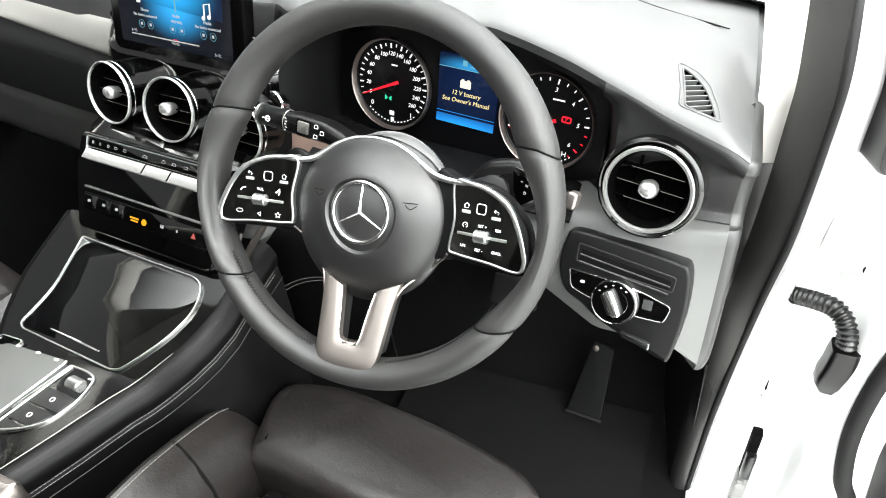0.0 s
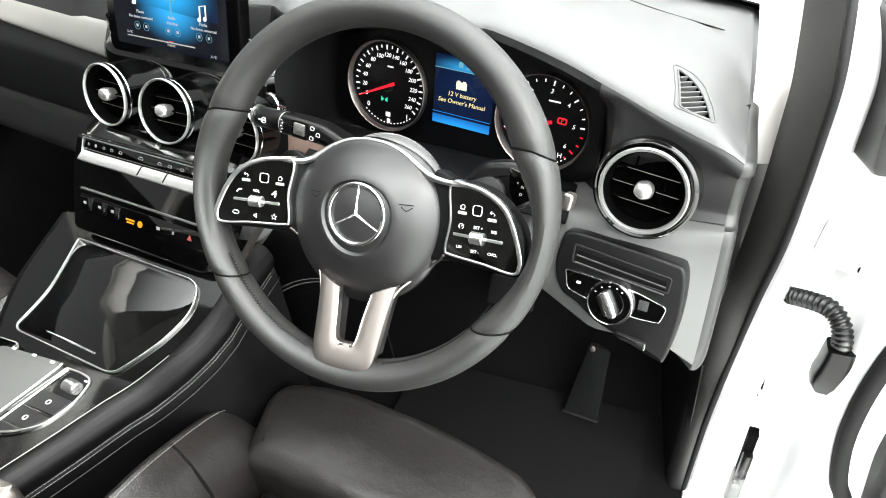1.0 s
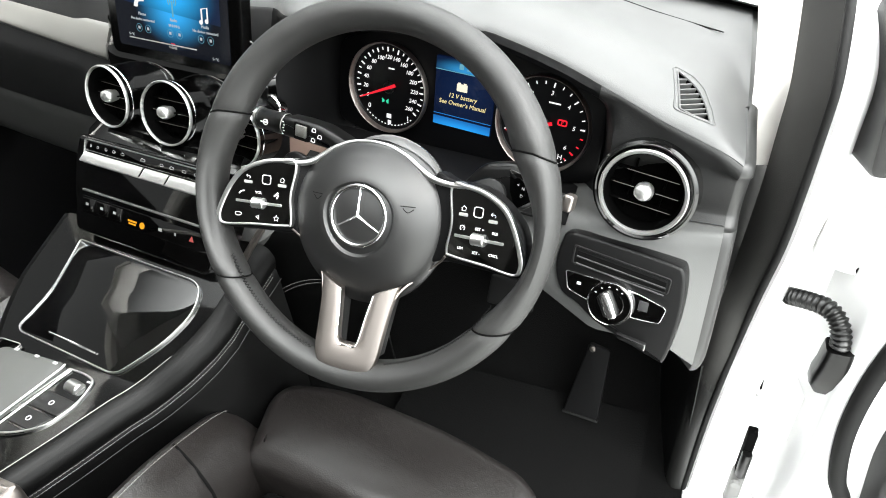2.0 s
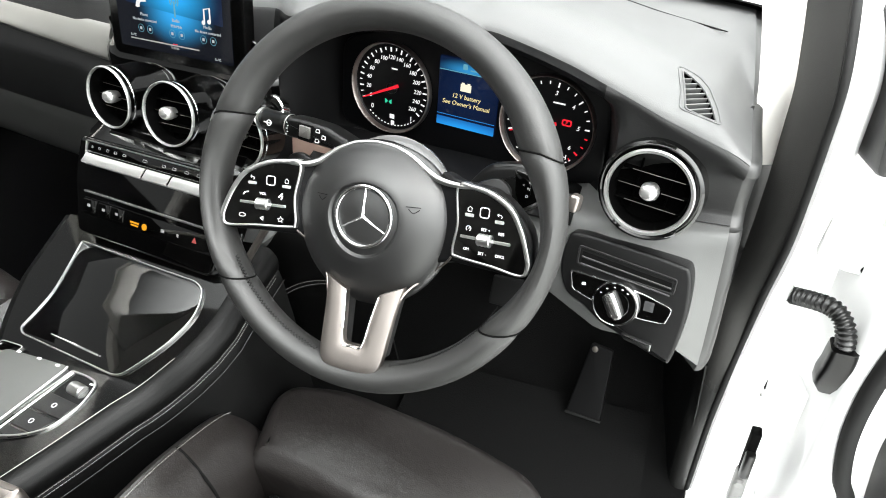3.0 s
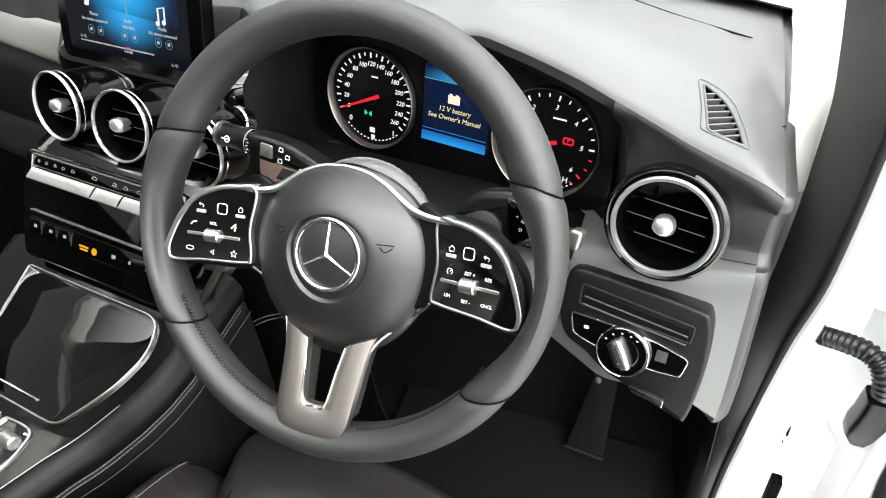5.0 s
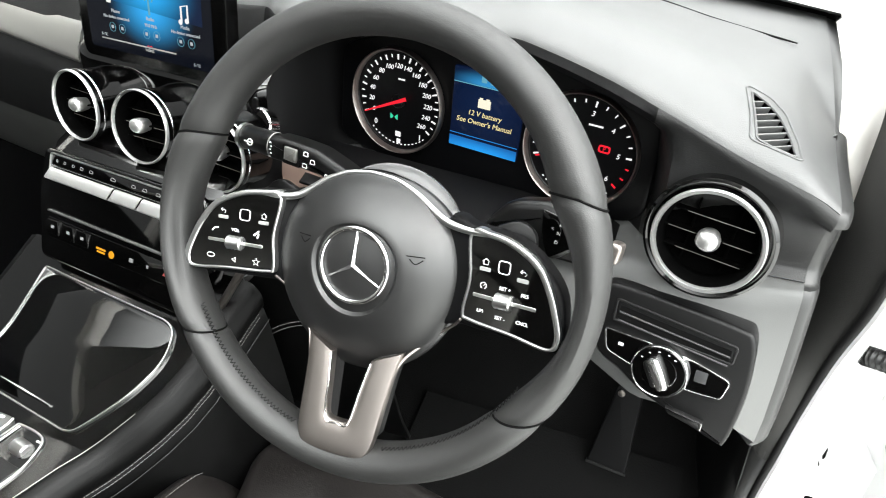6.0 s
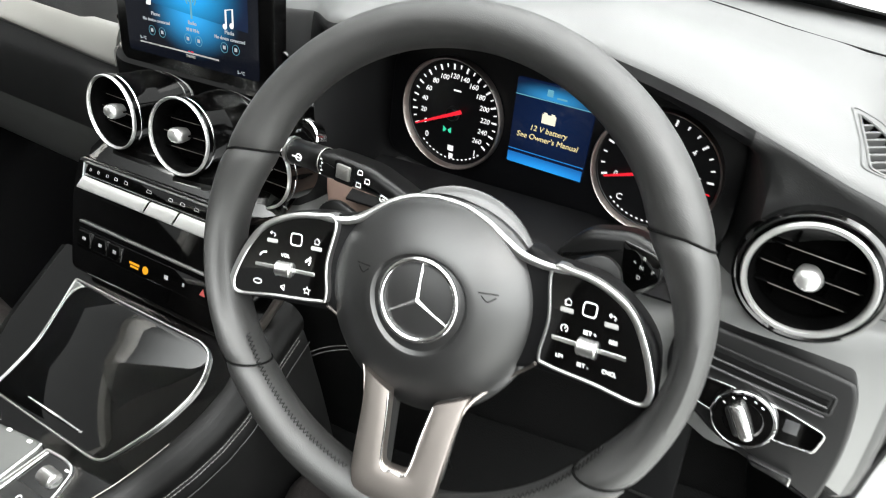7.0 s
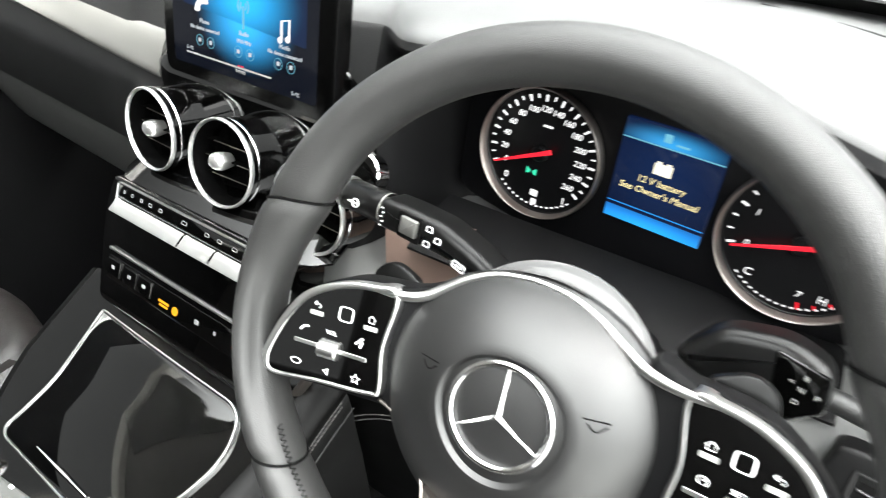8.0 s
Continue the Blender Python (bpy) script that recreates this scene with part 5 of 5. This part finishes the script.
lo = curve([(-.0600, .0363), (-.0007, .0337), (.0480, .0283), (.0590, .0230), (.0641, .0018), (.0655, -.0356), (.0607, -.0770), (.0520, -.0800), (.0208, -.0706), (-.0193, -.0566), (-.041, -.0430), (-.0625, -.0323), (-.0735, -.0050), (-.0710, .0250)], 4, True)
part("plate", prism(lo, -.03, .0, .004, 3), PLATE, lights, "black moulded plate")
slot_o = rounded([(-.0560, .0245), (.0500, .0130), (.0490, -.0050), (-.0560, .0020)], .004, 4)
part("slot_frame", rim_plate(slot_o, offset(slot_o, .0022), -.002, .0012, .0008), HARD, lights)
for i in range(2):
    y0, y1 = .0182 - i * .0080, .0078 - i * .0080
    part("slot", prism([(-.0510, y0), (.0450, y1), (.0450, y1 - .0048), (-.0510, y0 - .0048)], -.001, .0006), SEAM, lights)
    part("slot_rib", prism([(-.0510, y0 - .0054), (.0450, y1 - .0054), (.0450, y1 - .0068), (-.0510, y0 - .0068)], -.001, .0018, .0004, 1), BADGEFACE, lights)
pc = rounded([(-.0595, -.0065), (-.0150, -.0085), (.0180, -.0115), (.0505, -.0200), (.0465, -.0375), (.0200, -.0395), (-.0330, -.0330), (-.0545, -.0265)], [.003, .01, .01, .004, .004, .01, .01, .004], 4)
part("gloss_field", prism(pc, -.001, .0014, .0006, 1), GLOSS, lights, "gloss black field")
part("gloss_edge", rim_plate(offset(pc, -.0011), offset(pc, .0003), -.001, .0022, .0005), CHROME, lights, "thin chrome edge")
dm = Matrix.Translation((-.0055, -.0290, .001))
knob = part("rotary_knob", shifted(lathe([(.0235, -.001), (.0235, .0060), (.0220, .0072), (.0150, .0072), (.0145, .0066), (.0, .0066)], 48), dm), PIANO, lights, "round light switch")
part("knob_ring", shifted(lathe([(.0237, .001), (.0250, .0030), (.0250, .0052), (.0236, .0070), (.0228, .0062)], 48), dm), CHROME, knob, "chrome ring")
grip = prism(rounded([(-.0050, -.0150), (.0050, -.0150), (.0056, .0), (.0050, .0150), (-.0050, .0150), (-.0056, .0)], .0035, 4), .006, .0165, .0034, 3)
part("grip", shifted(grip, dm @ Matrix.Rotation(radians(30), 4, "Z")), POLISHED, knob, "silver finger grip")
part("grip_side", shifted(prism(rounded([(-.0105, -.0120), (-.0058, -.0135), (-.0062, .0130), (-.0105, .0110)], .002, 3), .006, .0100, .0014), dm @ Matrix.Rotation(radians(30), 4, "Z")), HARD, knob)
mk = bmesh.new()
for a, q in ((75, .019), (100, .019), (125, .019), (150, .019), (55, .019)):
    x, y = -.0055 + q * math.cos(radians(a)), -.0290 + q * math.sin(radians(a))
    prism(rounded([(x - .0009, y - .0004), (x + .0009, y - .0004), (x + .0009, y + .0004), (x - .0009, y + .0004)], .0002, 2), .008, .0085, 0, bm=mk)
part_each("symbol", mk, PRINT, knob)
part("fog_mark", joined(box(-.0455, -.0410, -.0190, -.0160, .0014, .0018, .0004)), PRINT, lights)
part("fog_mark", joined(box(.0230, .0330, -.0290, -.0180, .0014, .0018, .0004)), BADGEFACE, lights)
part("bonnet_lever", prism(rounded([(.006, -.0600), (.0400, -.0630), (.0385, -.0710), (.010, -.0660)], .002, 3), -.004, .006, .002), HARD, lights, "black release lever")
part("lever_edge", box(.0375, .0395, -.0705, -.0635, .003, .0066, .0005), BRIGHTLINE, lights)

# start button beside the steering column
start = thing("start_button", "round start button with a chrome ring on the dashboard", "button", facing((-.2135, .170, 1.0600), (-.02, -.88, .46)))
part("ring", lathe([(.0170, -.008), (.0172, .001), (.0190, .0026), (.0205, .0012), (.0210, -.012)], 40), CHROME, start, "chrome ring")
part("cap", lathe([(.0, .0016), (.012, .0014), (.0160, .0004), (.0168, -.006)], 32), GLOSS, start, "gloss black push cap")
part("mark", box(-.006, .006, -.001, .001, .0016, .0020), DIMPRINT, start)


# ---- centre console ----
console = thing("centre_console", "black lacquer centre console with a chrome-edged lid and leather side", "centre console", Matrix.Translation((-.38, -.1, .42)))
kb = Matrix.Translation((.38, .1, -.42))
EDGE = [(.095, .215, .555), (.060, .218, .552), (.023, .220, .549), (-.005, .221, .546), (-.036, .229, .535), (-.065, .242, .522), (-.100, .263, .502), (-.132, .277, .488), (-.192, .296, .474), (-.243, .314, .464), (-.33, .325, .46), (-.45, .330, .46)]


def con_z(y):
    return .8315 + .376 * (y + .095) if y > -.085 else (.829 if y < -.115 else .829 + .0063 * ((y + .115) / .03) ** 2)


ys = np.linspace(.095, -.45, 56)
er = [np.interp(-y, [-e[0] for e in EDGE], [e[1] for e in EDGE]) for y in ys]
el = [np.interp(-y, [-e[0] for e in EDGE], [e[2] for e in EDGE]) for y in ys]
part("top", shifted(sheet([[(-l + (l - r) * t, y, con_z(y) + .05 * (-l + (l - r) * t + .37)) for t in np.linspace(0, 1, 8)] for y, r, l in zip(ys, er, el)], thick=.006), kb), CONSOLETOP, console, "dark grey lacquered top")
for sgn, ee in ((1, er), (-1, el)):
    rows = []
    for y, e in zip(ys, ee):
        z = con_z(y) + .05 * (.37 - e)
        sec = curve([(.0, -.001), (.006, -.002), (.014, -.006), (.021, -.018), (.020, -.032), (.0175, -.0365), (.019, -.041), (.021, -.060), (.022, -.085), (.026, -.16), (.030, -.43)], 3)
        rows.append([(-e + sgn * dx, y, max(.40, z + dz)) for dx, dz in sec])
    part("edge_band", shifted(sheet([row[:8] for row in rows], thick=.004), kb), LEATHER, console, "black leather rounded edge")
    rows = [row[7:] for row in rows]
    part("side", shifted(sheet(rows, thick=.004), kb), LEATHER, console, "black leather side with grey stitching")
# edge chrome and stitch rows on the driver's side
rim_line = [(-r + .001, y, con_z(y) + .05 * (.37 - r) + .0005) for y, r in zip(ys, er)]
part("edge_line", shifted(sweep([p for p in rim_line if -.30 < p[1] < -.062], .0005, 8), kb), SATIN, console, "thin chrome edge line")
stitch = bmesh.new()
line = [(-r + .0195, y, con_z(y) + .05 * (.37 - r) - .0345) for y, r in zip(ys, er)]
line2 = [(-r + .0195, y, con_z(y) + .05 * (.37 - r) - .0400) for y, r in zip(ys, er)]
for ln in (line, line2):
    P = [Vector(p) for p in curve(ln[1:-6], 5)]
    for i in range(0, len(P) - 2, 2):
        sweep([P[i], (P[i] + P[i + 1]) / 2 + Vector((.0009, 0, .0003)), P[i + 1] * .45 + P[i + 2] * .55], .00038, 5, bm=stitch)
tagged(part("stitching", shifted(stitch, kb), THREAD, console, "two rows of grey stitching"), kind="stuff")
part("lower_seam", shifted(sweep([(-r + .0235, y, con_z(y) + .05 * (.37 - r) - .052) for y, r in zip(ys, er)], .00045, 6), kb), GREYTRIM, console, "thin grey seam")

KM = facing((-.37, -.02, .8600), (-.05, -.352, .935))
KL = kb @ KM
LID = [(-.1349, .0635), (-.014, .0650), (.0904, .0678), (.1085, .0608), (.1202, .0394), (.1229, .0197), (.1154, -.0151), (.0983, -.0487), (.0851, -.0700), (.0730, -.0745), (-.1000, -.0800), (-.1110, -.0735), (-.1090, -.0545), (-.1080, -.0167), (-.1242, .0337)]
lid_out = rounded(LID, [.006, .05, .012, .012, .03, .03, .05, .05, .012, .012, .012, .008, .02, .04, .04], 4)
part("lid", shifted(prism(offset(lid_out, .002), -.012, .0025, .0012, 2), KL), GLOSS, console, "gloss black roll-up lid")
part("lid_chrome", shifted(rim_plate(offset(lid_out, -.0002), offset(lid_out, .0018), -.004, .0036, .0008), KL), BRIGHTLINE, console, "chrome lid surround")
part("lid_handle", shifted(sweep([(-.053, -.0645, .0035), (-.008, -.0632, .0040), (.037, -.0618, .0035)], [.0012, .0020, .0012], 8), KL), CHROME, console, "slim chrome grip bar")

# touchpad rest and its row of keys
pad_shape = rounded([(-.470, -.108), (-.3720, -.1060), (-.3650, -.1120), (-.3740, -.195), (-.385, -.26), (-.500, -.26)], [.008, .004, .006, .02, .01, .01], 4)
touch = thing("touchpad", "dark grey touchpad hand rest between two rows of keys", "touchpad", Matrix.Translation((-.42, -.18, .831)))
tbm = Matrix.Translation((.42, .18, -.831))
part("pad", shifted(prism(pad_shape, .828, .8385, .003, 3), tbm), mat("touchpad_grey", (0.0550, 0.0562, 0.0537), .35, grain=.2, size=1500), touch)
part("pad_edge", shifted(sweep([(-.3665, -.1080, .8385), (-.3655, -.114, .8385), (-.3700, -.158, .8385), (-.3760, -.215, .8385)], .0012, 8), tbm), BRIGHTLINE, touch, "silver edge")
mk = bmesh.new()
for x, y in ((-.447, -.1085), (-.412, -.1090), (-.380, -.1105)):
    prism(rounded([(x - .003, y - .0015), (x + .003, y - .0015), (x + .003, y + .0015), (x - .003, y + .0015)], .0008, 2), .8385, .8389, 0, bm=mk)
part_each("symbol", shifted(mk, tbm), PRINT, touch)
keys = thing("key_panel", "black key panel with a chrome surround and silver scroll wheel", "switch panel", Matrix.Translation((-.34, -.15, .830)))
kbm = Matrix.Translation((.34, .15, -.830))
kp = rounded([(-.3610, -.1085), (-.3375, -.1090), (-.3165, -.1130), (-.3070, -.1438), (-.3161, -.1827), (-.3394, -.1994), (-.3800, -.2140)], [.002, .006, .010, .02, .02, .02, .002], 4)
part("plate", shifted(prism(kp, .826, .8325, .001, 1), kbm), GLOSS, keys)
part("surround", shifted(rim_plate(offset(kp, -.0012), offset(kp, .0014), .826, .8345, .0008), kbm), BRIGHTLINE, keys, "chrome surround")


def key_span(y):
    """The free width of the key panel at y, between its bar and its surround."""
    inner = np.interp(-y, [.109, .214], [-.3545, -.3690])
    outer = np.interp(-y, [.113, .1438, .1827, .1994, .214], [-.3190, -.3105, -.3195, -.3420, -.3700])
    return inner, outer


part("inner_bar", shifted(sweep([(key_span(y)[0] - .0022, y, .8338) for y in (-.1105, -.145, -.180, -.208)], .0013, 8), kbm), BRIGHTLINE, keys, "chrome bar")
for y0, y1 in ((-.1420, -.1660), (-.1675, -.1900), (-.1915, -.2030)):
    quad = [(key_span(y0)[0], y0), (key_span(y0)[1], y0 - .004), (key_span(y1)[1], y1 - .002), (key_span(y1)[0], y1)]
    part("key", shifted(prism(rounded(quad, .0012, 3), .832, .8338, .0005, 1), kbm), HARD, keys, "flat black key")
    cx, cy = sum(q[0] for q in quad) / 4, sum(q[1] for q in quad) / 4
    if y0 > -.19:
        part("key_mark", shifted(sweep([(cx + .0028 * math.cos(a), cy + .0028 * math.sin(a), .8340) for a in np.linspace(0, 2 * math.pi, 13)[:-1]], .0004, 5, True), kbm), PRINT, keys)
wheel_m = Matrix.Translation((-.3320, -.1285, .8315)) @ Matrix.Rotation(radians(-8), 4, "Z") @ Matrix.Rotation(radians(90), 4, "Y")
part("scroll_wheel", shifted(lathe([(.0, -.0105), (.0068, -.0105), (.0082, -.009), (.0085, .0), (.0082, .009), (.0068, .0105), (.0, .0105)], 22), kbm @ wheel_m), BRIGHTLINE, keys, "silver scroll wheel")
part("small_mark", shifted(shifted(box(-.0025, .0025, -.0010, .0010, 0, .0005), Matrix.Translation((-.322, -.117, .8325))), kbm), PRINT, keys)
leftkeys = thing("key_panel", "black key panel with white marks beside the touchpad", "switch panel", Matrix.Translation((-.478, -.11, .830)))
part("plate", box(-.016, .020, -.10, .012, -.004, .0025, .002), GLOSS, leftkeys)
part("surround", rim_plate(rounded([(-.018, -.10), (.022, -.10), (.022, .014), (-.018, .014)], .006, 4), rounded([(-.0165, -.0985), (.0205, -.0985), (.0205, .0125), (-.0165, .0125)], .005, 4), -.002, .0035), CHROME, leftkeys)
part("toggle", box(-.012, .008, -.012, -.002, .0025, .006, .001), SATIN, leftkeys)
armrest = thing("armrest", "padded black armrest with a silver front lip", "armrest", Matrix.Translation((-.36, -.35, .82)))
part("pad", box(-.095, .070, -.30, .085, -.01, .055, .02), LEATHER, armrest)
part("front_lip", box(-.090, .092, .078, .104, -.002, .024, .008), SATIN, armrest, "silver front lip")

knee = thing("knee_panel", "black leather knee panel with a stitched arc under the dashboard", "dash panel", Matrix.Translation((-.17, .12, .70)))
nb = Matrix.Translation((.17, -.12, -.70))
part("pad", shifted(sheet([[(x, y + .10 * max(0, -.20 - x) + .05 * max(0, x + .09), z) for y, z in curve([(.150, .930), (.128, .912), (.116, .885), (.108, .84), (.108, .79), (.118, .72), (.135, .66)], 4)] for x in np.linspace(-.275, -.05, 16)], thick=.004), nb), LEATHER, knee)
arcs = bmesh.new()
for k in (0, 1):
    P = [Vector((x + .003 * k, .1045 + .10 * max(0, -.20 - x) + .05 * max(0, x + .09), z - .0045 * k)) for x, z in curve([(-.262, .765), (-.2325, .8025), (-.197, .835), (-.160, .856), (-.120, .866), (-.06, .872)], 12)]
    for i in range(0, len(P) - 1):
        sweep([P[i], (P[i] + P[i + 1]) / 2 + Vector((0, -.0006, 0)), P[i] * .3 + P[i + 1] * .7], .00038, 5, bm=arcs)
tagged(part("stitching", shifted(arcs, nb), THREAD, knee, "two rows of grey stitching"), kind="stuff")

# ---- seats ----
seat = thing("driver_seat", "black leather driver's seat with a separate thigh support", "car seat", Matrix.Translation((0, -.3, .40)))
sb = Matrix.Translation((0, .3, -.40))
th = rounded([(-.172, -.076), (-.200, .020), (-.188, .056), (-.110, .074), (.060, .050), (.165, .020), (.192, -.004), (.186, -.085), (.0, -.094)], [.015, .03, .03, .04, .06, .03, .02, .02, .05], 5)
part("thigh_support", shifted(prism(th, .60, .722, .026, 6, None, lambda x, y: -.006 * ((x / .18) ** 2) - .30 * max(0, y - .02) ** 1.2), sb), SEATHIDE, seat, "smooth leather thigh support")
cu = rounded([(-.150, -.60), (-.150, -.105), (.0, -.112), (.19, -.105), (.19, -.60)], .03, 4)
part("cushion", shifted(prism(cu, .58, .700, .02, 4), sb), SEATHIDE, seat, "leather seat cushion")
part("gap_strip", shifted(box(-.145, .185, -.115, -.080, .60, .664, .01), sb), SEAM, seat)
for i in range(3):
    part("cushion_seam", shifted(sweep([(-.15, -.135 - .028 * i, .6985), (.02, -.14 - .028 * i, .6995), (.18, -.135 - .028 * i, .6985)], .0016, 6), sb), SEAM, seat)
ridge = curve([(-.221, -.010, .690), (-.217, -.030, .727), (-.212, -.062, .757), (-.205, -.14, .790), (-.200, -.21, .808), (-.198, -.35, .82), (-.198, -.6, .84)], 5)
rows = []
for p in ridge:
    p = Vector(p)
    rows.append([p + Vector(d) for d in ((-.022, .0, -.20), (-.022, 0, -.06), (-.018, 0, -.022), (-.008, 0, -.004), (0, 0, 0), (.012, -.002, -.004), (.030, -.006, -.020), (.050, -.012, -.052), (.052, -.016, -.10), (.048, -.016, -.19))])
rows.insert(0, [Vector((-.205, -.004, .60)) + (q - Vector(ridge[0])) * .5 - Vector((0, -.003, 0)) for q in rows[0]])
part("bolster", shifted(sheet(rows, thick=.004), sb), SEATHIDE, seat, "raised leather side bolster")
bst = bmesh.new()
for i in range(0, len(ridge) - 6):
    p, q = Vector(ridge[i]), Vector(ridge[i + 1])
    m = max(2, int((q - p).length / .0045))
    for j in range(m):
        a, b = p.lerp(q, j / m), p.lerp(q, (j + .7) / m)
        sweep([a + Vector((.006, 0, .0006)), (a + b) / 2 + Vector((.006, 0, .0012)), b + Vector((.006, 0, .0006))], .00042, 5, bm=bst)
tagged(part("stitching", shifted(bst, sb), THREAD, seat, "grey stitching along the bolster"), kind="stuff")
for k, yb in enumerate((-.130, -.232)):
    top = min(ridge, key=lambda p: abs(p[1] - yb))
    run = [Vector(top) + Vector((0, yb - top[1], 0)) + Vector(d) for d in ((.002, 0, .001), (.012, -.002, -.003), (.030, -.006, -.019), (.0505, -.012, -.051), (.0525, -.016, -.10), (.049, -.016, -.18))]
    part("bolster_seam", shifted(sweep(curve(run, 5), .0021, 6), sb), SEAM, seat)
part("backrest", shifted(box(-.24, .24, -.74, -.62, .62, 1.28, .05), sb), SEATHIDE, seat)
part("base", shifted(box(-.19, .19, -.58, -.05, .42, .60, .02), sb), HARD, seat)

pseat = thing("passenger_seat", "black leather front passenger seat", "car seat", Matrix.Translation((-.84, -.215, .44)))
ps = rounded([(-.22, -.40), (.20, -.40), (.20, .16), (.16, .28), (.0, .32), (-.20, .30)], .05, 5)
part("cushion", prism(ps, .18, .325, .04, 6), SEATHIDE, pseat)
part("bolster", sheet([[(.20 + dx, y, .32 + dz) for dx, dz in ((-.06, -.02), (-.03, .012), (.0, .022), (.025, .008), (.032, -.04), (.032, -.2))] for y in np.linspace(.22, -.40, 10)], thick=.004), SEATHIDE, pseat)
part("backrest", box(-.22, .22, -.52, -.40, .2, .88, .05), SEATHIDE, pseat)
part("base", box(-.18, .18, -.38, .20, .0, .20, .02), HARD, pseat)

# ---- footwell ----
mat_rows = [[(x, y, z) for y, z in ((-.05, .402), (.10, .402), (.25, .402), (.34, .412), (.40, .432))] for x in np.linspace(-.16, .30, 10)]
tagged(part("floor_mat", sheet(mat_rows, thick=.006), mat("mat_pile", (0.0036, 0.0036, 0.0036), .95, grain=1.0, size=350, mottle=.4, spot=22, spec=.08)), "black pile floor mat in the footwell", "floor mat")
pedal = thing("accelerator_pedal", "black hinged accelerator pedal standing on the floor", "pedal", facing((.182, .362, .432), (-.08, -.86, .50)))
part("plate", prism(rounded([(-.032, -.002), (.032, -.002), (.028, .13), (-.012, .135)], .006, 4), -.006, .006, .003, 3), PEDALBLACK, pedal)
part("foot_edge", box(-.033, .033, -.006, -.001, -.002, .007, .001), RUBBER, pedal, "paler lower edge")
part("stud", lathe([(.0, .009), (.005, .008), (.006, .006)], 14, at=(-.004, .125, 0)), SATIN, pedal)
brake = thing("brake_pedal", "black rubber brake pedal under the steering column", "pedal", facing((.02, .46, .60), (-.05, -.82, .57)))
part("plate", box(-.045, .045, -.028, .028, -.004, .008, .004), RUBBER, brake)
part("arm", sweep([(0, 0, -.004), (0, .06, -.04), (0, .20, -.07)], .008, 8), HARD, brake)
